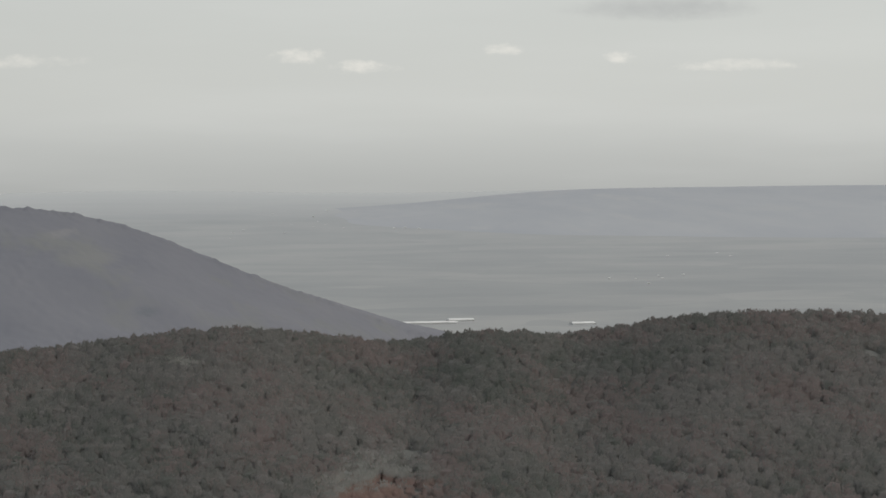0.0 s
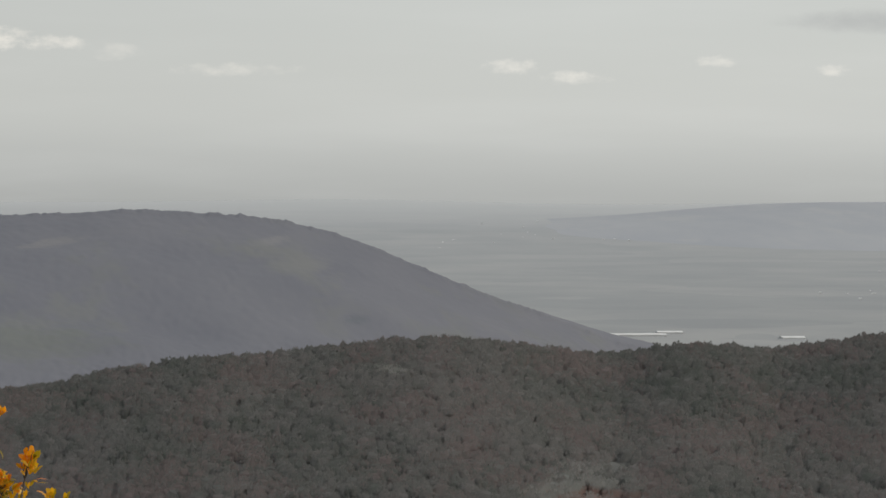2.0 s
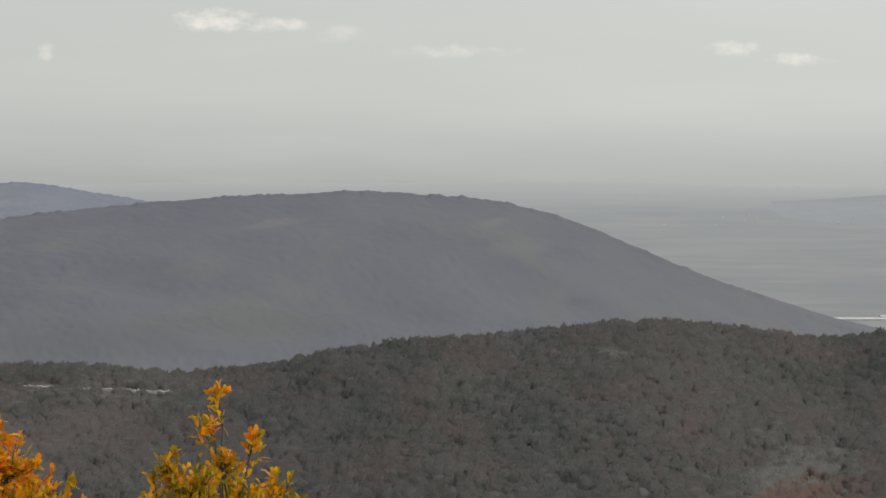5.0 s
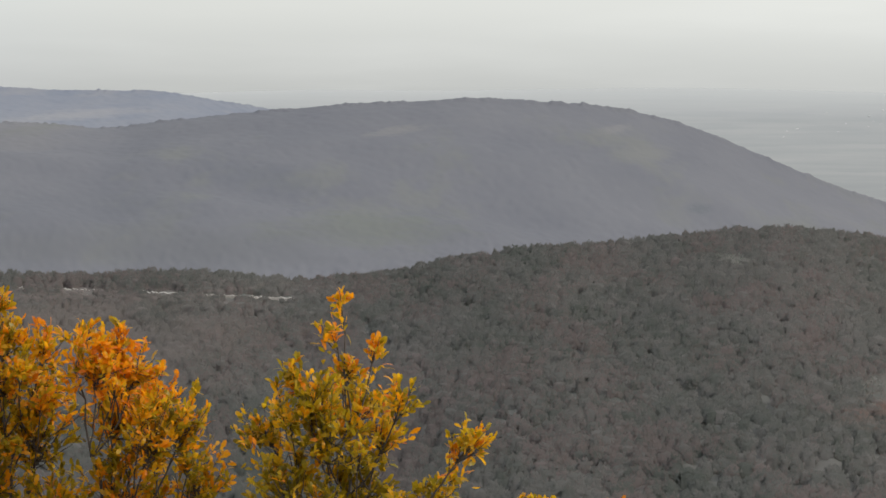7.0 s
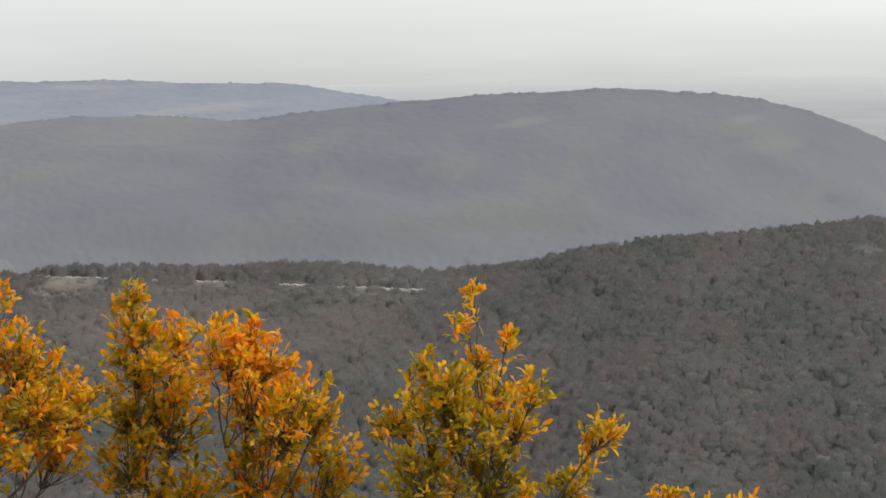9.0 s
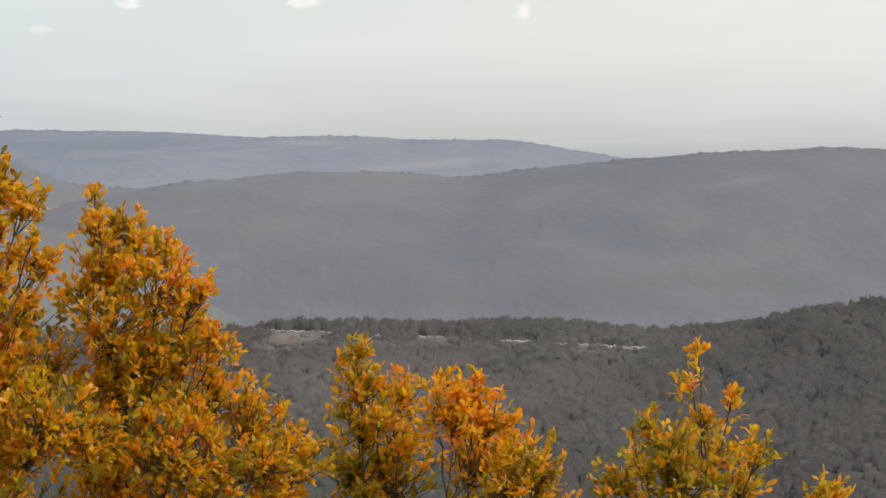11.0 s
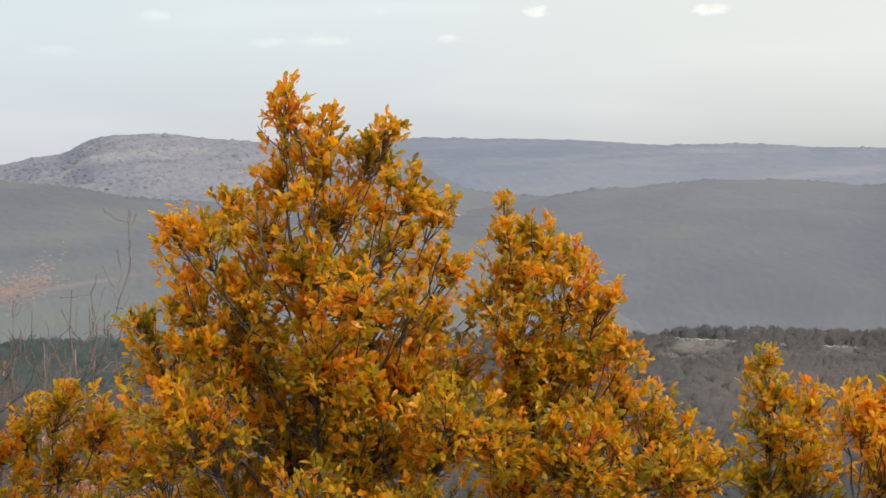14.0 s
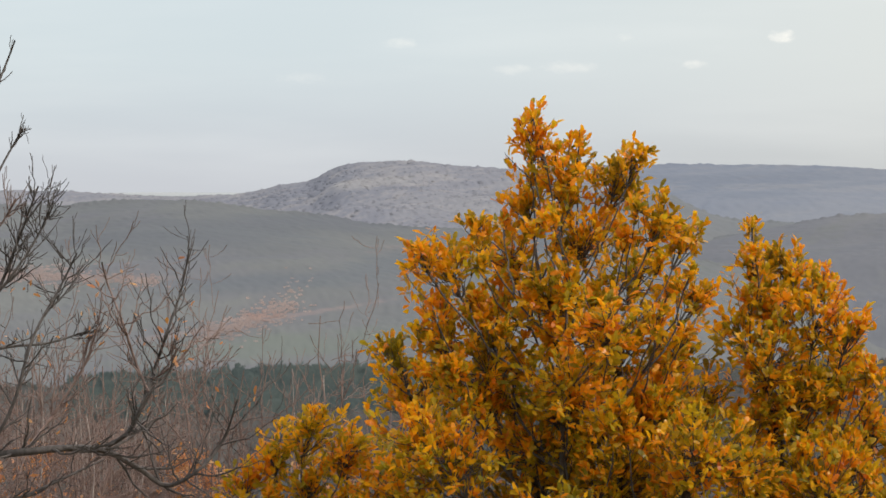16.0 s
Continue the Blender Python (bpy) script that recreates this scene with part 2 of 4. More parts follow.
def limewash_look(nt, b):
    n = tex(nt, 0.2, 4.0, 0.6)
    nt.links.new(ramp(nt, n, [(0.3, (0.36, 0.355, 0.34)), (0.7, (0.46, 0.455, 0.44))]), b.inputs["Base Color"])
    b.inputs["Roughness"].default_value = 0.9


limewash = material("limewash", limewash_look)


def leaf_material(name, stops, gloss=0.31):
    m = bpy.data.materials.new(name)
    m.use_nodes = True
    nt = m.node_tree
    b = nt.nodes["Principled BSDF"]
    out = nt.nodes["Material Output"]
    g = nt.nodes.new("ShaderNodeNewGeometry")
    oi = nt.nodes.new("ShaderNodeObjectInfo")
    n1 = tex(nt, 2.0, 4.0, 0.55)
    n2 = tex(nt, 45.0, 3.0, 0.6)
    rnd = nmath(nt, "FRACT", nmath(nt, "ADD", g.outputs["Random Per Island"], oi.outputs["Random"]))
    v = nmath(nt, "ADD", nmath(nt, "MULTIPLY", n1, 1.0), nmath(nt, "MULTIPLY", rnd, 0.40))
    v = nmath(nt, "ADD", v, nmath(nt, "MULTIPLY", n2, 0.16))
    v = nmath(nt, "SUBTRACT", v, 0.31)
    col = ramp(nt, v, stops)
    nt.links.new(col, b.inputs["Base Color"])
    b.inputs["Roughness"].default_value = gloss
    b.inputs["Specular IOR Level"].default_value = 0.3
    tr = nt.nodes.new("ShaderNodeBsdfTranslucent")
    nt.links.new(nmix(nt, 0.30, col, (0.90, 0.46, 0.014)), tr.inputs[0])
    mx = nt.nodes.new("ShaderNodeMixShader")
    mx.inputs[0].default_value = 0.62
    nt.links.new(b.outputs[0], mx.inputs[1])
    nt.links.new(tr.outputs[0], mx.inputs[2])
    nt.links.new(mx.outputs[0], out.inputs[0])
    return m


oak_leaf = leaf_material("oak_leaf", [(0.20, (0.13, 0.115, 0.007)), (0.33, (0.42, 0.255, 0.008)), (0.46, (0.76, 0.385, 0.008)),
                                      (0.60, (0.78, 0.255, 0.006)), (0.80, (0.46, 0.098, 0.006))])
green_leaf = leaf_material("green_leaf", [(0.24, (0.085, 0.100, 0.008)), (0.42, (0.24, 0.215, 0.011)), (0.58, (0.48, 0.32, 0.011)),
                                          (0.70, (0.68, 0.37, 0.010))])
dry_leaf = leaf_material("dry_leaf", [(0.28, (0.28, 0.105, 0.055)), (0.48, (0.52, 0.205, 0.105)), (0.70, (0.60, 0.38, 0.25))], 0.6)


def bark_look(c1, c2):
    def build(nt, b):
        n = tex(nt, 1.0, 6.0, 0.7, stretch=(40, 40, 9))
        nt.links.new(ramp(nt, n, [(0.35, c1), (0.65, c2)]), b.inputs["Base Color"])
        b.inputs["Roughness"].default_value = 0.85
        bump(nt, b, n, 0.6, 0.01)
    return build


oak_bark = material("oak_bark", bark_look((0.038, 0.031, 0.027), (0.100, 0.084, 0.071)))
bough_bark = material("bough_bark", bark_look((0.032, 0.026, 0.023), (0.095, 0.080, 0.070)))
pale_twig = material("pale_twig", bark_look((0.17, 0.13, 0.115), (0.36, 0.30, 0.26)))
twig_bark = material("twig_bark", bark_look((0.090, 0.060, 0.050), (0.235, 0.158, 0.130)))


# ---- mesh helpers ----
def mesh_object(name, verts, faces, mat, parent=None, smooth=False, normals=None):
    """faces: an array of rows with equal length."""
    verts, faces = np.asarray(verts, np.float32), np.asarray(faces, np.int32)
    me = bpy.data.meshes.new(name)
    me.vertices.add(len(verts))
    me.vertices.foreach_set("co", verts.ravel())
    k = faces.shape[1]
    me.loops.add(faces.size)
    me.loops.foreach_set("vertex_index", faces.ravel())
    me.polygons.add(len(faces))
    me.polygons.foreach_set("loop_start", np.arange(0, faces.size, k, dtype=np.int32))
    me.polygons.foreach_set("loop_total", np.full(len(faces), k, np.int32))
    me.polygons.foreach_set("use_smooth", np.full(len(faces), smooth))
    me.update(calc_edges=True)
    if normals is not None:
        me.normals_split_custom_set_from_vertices(normals)
    me.materials.append(mat)
    ob = new(name, me)
    if parent:
        ob.parent = parent
    return ob


def grid_faces(nu, nv):
    i = np.arange(nu - 1)[:, None] * nv + np.arange(nv - 1)[None]
    return np.stack([i, i + nv, i + nv + 1, i + 1], -1).reshape(-1, 4)


def wave(x, y, seed, octaves=5):
    """Smooth rolling noise from sines, about -1 to 1."""
    rs = np.random.RandomState(seed)
    out, amp, fr = 0 * (x + y), 1.0, 1.0
    for _ in range(octaves):
        for _ in range(3):
            a, p = rs.uniform(0, 6.28, 2)
            out = out + amp * np.sin(fr * (x * math.cos(a) + y * math.sin(a)) + p) / 2.2
        amp, fr = amp * 0.5, fr * 2.03
    return out


def curve_through(points, q):
    """Smooth curve (cubic) through (azimuth, height) pairs in growing azimuth."""
    p = np.array(points, float)
    x, y = p[:, 0], p[:, 1]
    m = np.gradient(y, x)
    q = np.clip(q, x[0], x[-1])
    i = np.clip(np.searchsorted(x, q) - 1, 0, len(x) - 2)
    h = x[i + 1] - x[i]
    t = (q - x[i]) / h
    return ((1 + 2 * t) * (1 - t) ** 2 * y[i] + t * (1 - t) ** 2 * h * m[i] + t * t * (3 - 2 * t) * y[i + 1] + t * t * (t - 1) * h * m[i + 1])


class Hill:
    """A wooded hill whose crest runs at about d metres from the viewpoint; the front falls to foot metres."""

    def __init__(self, crest, d, foot, foot_z, relief, size, seed, bow=0.0, steep=1.0, tree=0.0, back=0.25):
        self.crest, self.d, self.foot, self.foot_z, self.relief, self.size, self.seed = crest, d, foot, foot_z, relief, size, seed
        self.bow, self.steep, self.tree, self.back = bow, steep, tree, back

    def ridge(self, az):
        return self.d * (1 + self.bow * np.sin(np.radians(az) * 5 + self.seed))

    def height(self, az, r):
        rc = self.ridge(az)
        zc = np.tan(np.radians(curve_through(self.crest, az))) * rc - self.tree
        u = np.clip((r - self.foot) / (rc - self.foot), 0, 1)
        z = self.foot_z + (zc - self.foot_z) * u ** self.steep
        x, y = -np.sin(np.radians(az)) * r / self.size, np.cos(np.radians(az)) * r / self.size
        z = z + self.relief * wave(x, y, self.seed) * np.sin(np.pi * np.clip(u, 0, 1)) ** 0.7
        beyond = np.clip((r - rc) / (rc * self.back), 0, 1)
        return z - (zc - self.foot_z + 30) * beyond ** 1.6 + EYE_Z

    def place(self, az, r):
        return np.stack([-np.sin(np.radians(az)) * r, np.cos(np.radians(az)) * r, self.height(az, r)], -1)

    def normal(self, az, r):
        e = 6.0
        p = self.place(az, r)
        da, dr = self.place(az + np.degrees(e / r), r) - p, self.place(az, r + e) - p
        n = np.cross(dr, da)
        n *= np.sign(n[:, 2:])
        return n / np.linalg.norm(n, axis=1, keepdims=True)

    def build(self, name, label, mat, a0, a1, na, nr, canopy=0.0, crown=2, treetops=0.0):
        az = np.linspace(a0, a1, na)[:, None]
        rc = self.ridge(az)
        s = np.linspace(0, 1, nr)[None]
        r = np.where(s < 0.8, self.foot + (rc - self.foot) * s / 0.8, rc + rc * self.back * (s - 0.8) / 0.2)
        v = self.place(az + 0 * r, r)
        if canopy:
            # treetops of the closed wood as fine uneven relief
            g = np.random.RandomState(self.seed + 5).normal(size=(na, nr))
            for _ in range(crown):
                g = (g + np.roll(g, 1, 0) + np.roll(g, -1, 0)) / 3
                g = (g + np.roll(g, 1, 1)) / 2
            v[..., 2] += canopy * g / g.std()
        if treetops:
            # single trees stand out along the skyline
            rs = np.random.RandomState(self.seed + 9)
            g = np.abs(rs.normal(size=(na, nr))) * (0.35 + 0.65 * (wave(az * 3.0, 0 * az, self.seed, 3) > -0.3))
            g = (g + 0.6 * np.roll(g, 1, 0) + 0.6 * np.roll(g, -1, 0)) / 2.2
            v[..., 2] += treetops * g * np.exp(-((r - rc) / (0.006 * self.d)) ** 2)
        ob = mesh_object(name, v.reshape(-1, 3), grid_faces(na, nr), mat, smooth=True)
        return tagged(ob, label, "hill", kind="structure")


def crowns(name, label, places, mat, radius, height, seed, bits=0, bit=0.5, sides=7, rings=((0.5, 0.86), (0.86, 0.5), (1.0, -0.1)), round_=0.2, low=None, tall=1.0):
    """Treetops as lumpy domes with loose twig sprays round them; one object for the whole wood."""
    places, lie = places
    lie = lie * np.array([1.6, 1.6, 1.0])
    rs = np.random.RandomState(seed)
    n = len(places)
    rad = radius * rs.uniform(0.5, 1.35, n)
    hgt = height * rs.uniform(0.6, 1.3, n)
    if low is not None:
        short = low(places)
        rad, hgt = rad * (0.45 + 0.55 * short), hgt * short
    tone = rs.uniform(size=n)
    a = (np.arange(sides) * 2 * np.pi / sides)[None] + rs.uniform(0, 6.28, (n, 1))
    tmpl = [np.stack([rs.normal(0, 0.12, n) * rad, rs.normal(0, 0.12, n) * rad, hgt * 0.9], -1)[:, None]]
    for k, (rr0, hh) in enumerate(rings):
        q = rr0 * rad[:, None] * rs.uniform(0.75, 1.2, (n, sides))
        ang = a + 0.5 * k * 2 * np.pi / sides
        tmpl.append(np.stack([np.cos(ang) * q, np.sin(ang) * q, hh * hgt[:, None] * rs.uniform(0.8, 1.15, (n, sides))], -1))
    v = np.concatenate(tmpl, 1) + places[:, None]
    m = v.shape[1]
    f = []
    for k in range(sides):
        k2 = (k + 1) % sides
        f.append((0, 1 + k, 1 + k2))
        for g in range(len(rings) - 1):
            p, q = 1 + g * sides, 1 + (g + 1) * sides
            f += [(p + k, q + k, p + k2), (p + k2, q + k, q + k2)]
    faces = (np.array(f)[None] + (np.arange(n) * m)[:, None, None]).reshape(-1, 3)
    # soft canopy: the shading leans to the sky, as it does on twigs rather than on solid domes
    nrm = (v - places[:, None]) / np.stack([rad, rad, hgt], -1)[:, None] * round_ + lie[:, None]
    nrm = nrm.reshape(-1, 3)
    v = v.reshape(-1, 3)
    tones = np.repeat(tone, m)
    if bits:
        d = rs.normal(size=(n, bits, 3))
        d /= np.linalg.norm(d, axis=2, keepdims=True)
        d[..., 2] = np.abs(d[..., 2])
        c = d * rs.uniform(0.82, 1.06, (n, bits, 1)) * np.stack([rad, rad, hgt], -1)[:, None] + places[:, None]
        s = bit * rs.uniform(0.55, 1.35, (n, bits))
        # upright fans of bare twigs, turned to face the viewpoint so that their front sides show
        # valley holds the direction from each tree to the viewpoint
        valley = -places[:, :2] / np.linalg.norm(places[:, :2], axis=1, keepdims=True)
        out = valley[:, None] + 0.3 * rs.normal(size=(n, bits, 2))
        out /= np.linalg.norm(out, axis=2, keepdims=True)
        side = np.stack([-out[..., 1], out[..., 0], 0 * s], -1)
        lean = side * rs.normal(size=(n, bits, 1)) * 0.35 - np.concatenate([out, 0 * s[..., None]], -1) * 0.35
        up = (np.array([0, 0, 1.0]) + lean) * (s * tall)[..., None]
        w = side * (0.5 * s)[..., None]
        tri = np.stack([c - w, c + w, c + up], 2)
        dn = d * round_ + lie[:, None]
        nrm = np.concatenate([nrm, np.repeat(dn.reshape(-1, 3), tri.shape[2], 0)])
        spray_tones = np.repeat((0.6 * tone[:, None] + 0.4 * rs.uniform(size=(n, bits))).ravel(), tri.shape[2])
        tri = tri.reshape(-1, 3)
        tf = np.arange(len(tri)).reshape(-1, 3)
        faces, v, tones = np.concatenate([faces, tf + len(v)]), np.concatenate([v, tri]), np.concatenate([tones, spray_tones])
    nrm = nrm / np.linalg.norm(nrm, axis=1, keepdims=True)
    ob = mesh_object(name, v, faces, mat, smooth=True, normals=nrm)
    ob.data.attributes.new("tree", "FLOAT", "POINT").data.foreach_set("value", tones.astype(np.float32))
    return tagged(ob, label, "forest", kind="stuff")


def strew(hill, n, a0, a1, u0, u1, seed, thin=None):
    """Places of trees on the hill's front, evenly by area."""
    rs = np.random.RandomState(seed)
    az = rs.uniform(a0, a1, n)
    rc = hill.ridge(az)
    f0, f1 = hill.foot + (rc - hill.foot) * u0, hill.foot + (rc - hill.foot) * u1
    r = np.sqrt(rs.uniform(0, 1, n) * (f1 ** 2 - f0 ** 2) + f0 ** 2)
    if thin is not None:
        keep = thin(az, r)
        az, r = az[keep], r[keep]
    return hill.place(az, r), hill.normal(az, np.minimum(r, hill.ridge(az) * 0.985))


# ---- the ground: slope under the viewpoint, valley and plain to the horizon ----
def ground_height(az, r):
    front = 0.5 + 0.5 * np.cos(np.radians(az - 4))
    front = np.clip(front * 1.6, 0, 1)
    slope = -1.6 - 0.265 * r
    fall = np.where(r < 330, slope, -89.05 - (r - 330) * 0.03)
    fall = np.maximum(fall, -125)
    rise = -1.6 + 25 * (1 - np.exp(-r / 200)) - 125 * np.clip((r - 600) / 1800, 0, 1)
    z = rise * (1 - front) + fall * front
    x, y = -np.sin(np.radians(az)) * r, np.cos(np.radians(az)) * r
    z = z + np.clip(r / 60, 0, 1) * 0.25 * wave(x / 6, y / 6, 5, 3) * np.clip(1 - r / 500, 0, 1)
    far = np.clip((r - 3000) / 1900, 0, 1)
    right = np.clip((12 - az) / 10, 0, 1)
    z = z + far ** 1.5 * 36 * right + far * 4 * wave(x / 300, y / 300, 8, 3)
    return z + EYE_Z


az = np.linspace(-180, 180, 541)[:, None]
rr_ = np.concatenate([[0.01], np.geomspace(1.0, 4960, 150)])[None]
gx, gy = -np.sin(np.radians(az)) * rr_, np.cos(np.radians(az)) * rr_
gv = np.stack([gx, gy, ground_height(az, rr_)], -1)
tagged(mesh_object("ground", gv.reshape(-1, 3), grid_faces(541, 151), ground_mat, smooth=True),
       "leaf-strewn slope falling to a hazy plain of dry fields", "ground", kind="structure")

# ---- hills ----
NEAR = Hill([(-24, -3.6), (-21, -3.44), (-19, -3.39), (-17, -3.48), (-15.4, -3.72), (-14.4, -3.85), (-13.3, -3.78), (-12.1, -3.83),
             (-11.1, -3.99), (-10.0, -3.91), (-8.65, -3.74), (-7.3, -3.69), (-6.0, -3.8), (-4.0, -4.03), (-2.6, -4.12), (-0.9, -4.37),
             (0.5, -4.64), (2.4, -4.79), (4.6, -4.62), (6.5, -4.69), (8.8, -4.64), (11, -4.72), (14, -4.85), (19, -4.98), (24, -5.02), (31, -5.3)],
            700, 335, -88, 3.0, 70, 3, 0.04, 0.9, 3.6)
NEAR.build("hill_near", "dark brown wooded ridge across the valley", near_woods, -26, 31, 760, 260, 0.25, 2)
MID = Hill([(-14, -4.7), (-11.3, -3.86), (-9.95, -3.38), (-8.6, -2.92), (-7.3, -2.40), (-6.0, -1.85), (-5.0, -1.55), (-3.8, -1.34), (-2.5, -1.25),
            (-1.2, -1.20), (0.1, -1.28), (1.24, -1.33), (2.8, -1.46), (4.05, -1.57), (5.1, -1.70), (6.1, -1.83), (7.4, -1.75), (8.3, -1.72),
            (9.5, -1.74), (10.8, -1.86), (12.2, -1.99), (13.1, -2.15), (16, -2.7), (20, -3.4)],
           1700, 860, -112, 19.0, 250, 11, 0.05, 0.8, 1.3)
MID.build("hill_middle", "grey-brown hill clad in leafless woods, haze in its colour", hazy_mid_woods, -14, 20, 1000, 300, 0.10, 3, 1.1)
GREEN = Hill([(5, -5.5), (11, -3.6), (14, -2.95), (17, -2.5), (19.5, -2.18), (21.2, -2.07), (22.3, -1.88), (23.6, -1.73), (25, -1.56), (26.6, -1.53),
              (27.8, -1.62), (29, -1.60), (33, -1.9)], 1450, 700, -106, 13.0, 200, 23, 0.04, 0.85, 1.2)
GREEN.build("hill_green", "grey-green wooded slope with rusty scrub strips", hazy_green_woods, 5, 33, 860, 280, 0.12, 3, 1.0)
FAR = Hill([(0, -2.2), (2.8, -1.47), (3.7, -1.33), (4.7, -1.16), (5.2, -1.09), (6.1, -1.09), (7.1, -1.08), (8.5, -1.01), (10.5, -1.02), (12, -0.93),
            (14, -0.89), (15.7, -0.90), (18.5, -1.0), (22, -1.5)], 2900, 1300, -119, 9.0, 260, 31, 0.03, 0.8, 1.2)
FAR.build("hill_far", "far ridge with pale bare slopes, blue-grey from haze in its colour", hazy_far_woods, 0, 22, 640, 260, 0.2, 3, 1.3)
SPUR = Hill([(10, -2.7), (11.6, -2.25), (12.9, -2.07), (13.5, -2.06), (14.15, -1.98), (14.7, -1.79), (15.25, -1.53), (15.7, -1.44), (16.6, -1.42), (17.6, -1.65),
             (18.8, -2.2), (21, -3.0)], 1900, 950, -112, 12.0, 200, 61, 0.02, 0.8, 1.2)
SPUR.build("hill_spur", "dark wooded spur in front of the far ridge", hazy_spur_woods, 10, 21, 340, 200, 0.12, 3, 1.5)
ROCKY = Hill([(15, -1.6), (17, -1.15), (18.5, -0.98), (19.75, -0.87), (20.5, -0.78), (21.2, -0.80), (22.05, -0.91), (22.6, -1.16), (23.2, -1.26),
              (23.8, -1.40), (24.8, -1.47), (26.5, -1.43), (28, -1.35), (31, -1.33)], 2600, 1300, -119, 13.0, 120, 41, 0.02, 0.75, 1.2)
ROCKY.build("hill_rocky", "sunlit rocky hill with thin woods, paled by haze in its colour", hazy_rocky_woods, 15, 31, 480, 260, 0.28, 1, 1.2)
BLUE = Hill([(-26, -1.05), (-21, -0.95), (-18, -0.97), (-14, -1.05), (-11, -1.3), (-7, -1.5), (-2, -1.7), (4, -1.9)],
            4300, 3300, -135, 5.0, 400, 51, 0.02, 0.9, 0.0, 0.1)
BLUE.build("backdrop", "low hills at the edge of the hazy plain, blue from haze in their colour", haze_hills, -26, 4, 120, 40)

# ---- woods on the hills ----
def near_el(az, r):
    return np.degrees(np.arctan2(NEAR.height(az, r) - EYE_Z, r))


# stretches of the track kept in sight of the viewpoint, by azimuth
OPEN_TRACK = ((10.2, 11.2), (6.35, 7.2), (4.75, 5.5), (2.4, 4.2))


def track_el(az):
    return -4.98 - 0.045 * np.clip(11.0 - az, 0, 6) - 0.045 * np.clip(5.0 - az, 0, 3)


def clearing(az, r):
    """Thin places on the near ridge: a stony knoll, the track's bed and the pine wood."""
    e = near_el(az, r)
    keep = np.random.RandomState(77).uniform(size=len(az))
    knoll = (((az - 9.55) / 0.6) ** 2 + ((e + 5.12) / 0.14) ** 2 < 1) & (keep > 0.12)
    bed = (az > 2.3) & (az < 11.2) & (np.abs(e - track_el(az)) < 0.035)
    pines = (az > 20.0) & (az < 27.5) & (r > NEAR.foot + (NEAR.ridge(az) - NEAR.foot) * 0.86)
    return ~(knoll | bed | pines)


def stature(places):
    """Trees are kept low where they would hide the open track or the knoll from the viewpoint."""
    x, y, z = places.T
    az = np.degrees(np.arctan2(-x, y))
    e = np.degrees(np.arctan2(z - EYE_Z, np.hypot(x, y)))
    t = track_el(az)
    near_track = np.zeros(len(az), bool)
    for a0, a1 in OPEN_TRACK:
        near_track |= (az > a0) & (az < a1)
    near_track &= (e > t - 0.26) & (e < t + 0.02)
    knoll = (np.abs(az - 9.55) < 0.7) & (e > -5.55) & (e < -5.0)
    return np.where(near_track, 0.22, np.where(knoll, 0.3, 1.0))


crowns("forest", "dense leafless and russet woodland on the near ridge", strew(NEAR, 24000, -23, 30, 0.25, 1.0, 1, clearing), near_sprays, 1.75, 2.3, 2, 60, 0.46, sides=6, rings=((0.58, 0.74), (0.92, -0.5)), round_=0.3, low=stature, tall=1.1)
crowns("forest", "treetops along the crest of the near ridge", strew(NEAR, 1500, -23, 30, 0.975, 1.02, 18, clearing), near_sprays, 1.6, 1.9, 22, 70, 0.40, sides=6, rings=((0.58, 0.74), (0.92, -0.5)), round_=0.3, tall=1.3)
crowns("forest", "sparse woods on the rocky hill", strew(ROCKY, 3000, 16, 27, 0.35, 1.0, 9), hazy_rocky_woods, 1.5, 0.8, 10, 10, 0.5, sides=6, rings=((0.6, 0.8), (1.0, -0.2)), round_=0.3)
crowns("forest", "dark green pines along the ridge top", strew(NEAR, 800, 20.0, 27.5, 0.87, 1.02, 12), pine_woods, 2.1, 3.6, 13, 60, 0.6)


def on_strip(az, r, a, b, half):
    """Whether the direction lies near the line from a to b, both (azimuth, elevation)."""
    e = np.degrees(np.arctan2(GREEN.height(az, r) - EYE_Z, r))
    t = np.clip(((az - a[0]) * (b[0] - a[0]) + (e - a[1]) * (b[1] - a[1])) / ((b[0] - a[0]) ** 2 + (b[1] - a[1]) ** 2), 0, 1)
    off = np.hypot(az - a[0] - t * (b[0] - a[0]), e - a[1] - t * (b[1] - a[1]))
    return off < half * np.random.RandomState(9).exponential(0.6, len(az))


crowns("forest", "rusty pale scrub strips on the green slope",
       strew(GREEN, 70000, 22, 31, 0.05, 0.9, 19, lambda a, r: on_strip(a, r, (24.9, -4.45), (23.0, -3.7), 0.16) | on_strip(a, r, (25.8, -3.2), (30.0, -3.02), 0.09)),
       scrub, 0.8, 0.3, 20, 16, 0.24, sides=5, rings=((0.4, 0.5), (0.5, 0.0)), tall=2.0)


def along(az, el, hill=None):
    """Distances at which the hill's front (the near ridge, where none is named) lies at those elevations."""
    hill = hill or NEAR
    az, el = np.asarray(az, float), np.asarray(el, float)
    lo, hi = hill.foot + 5 + 0 * az, hill.ridge(az)
    for _ in range(30):
        m = 0.5 * (lo + hi)
        low = np.degrees(np.arctan2(hill.height(az, m) - EYE_Z, m)) < el
        lo, hi = np.where(low, m, lo), np.where(low, hi, m)
    return lo


# the cut bank of the track shows as a pale broken line under the ridge top
az_t = np.linspace(2.3, 11.3, 220)
r_t = along(az_t, track_el(az_t))
z_t = NEAR.height(az_t, r_t)
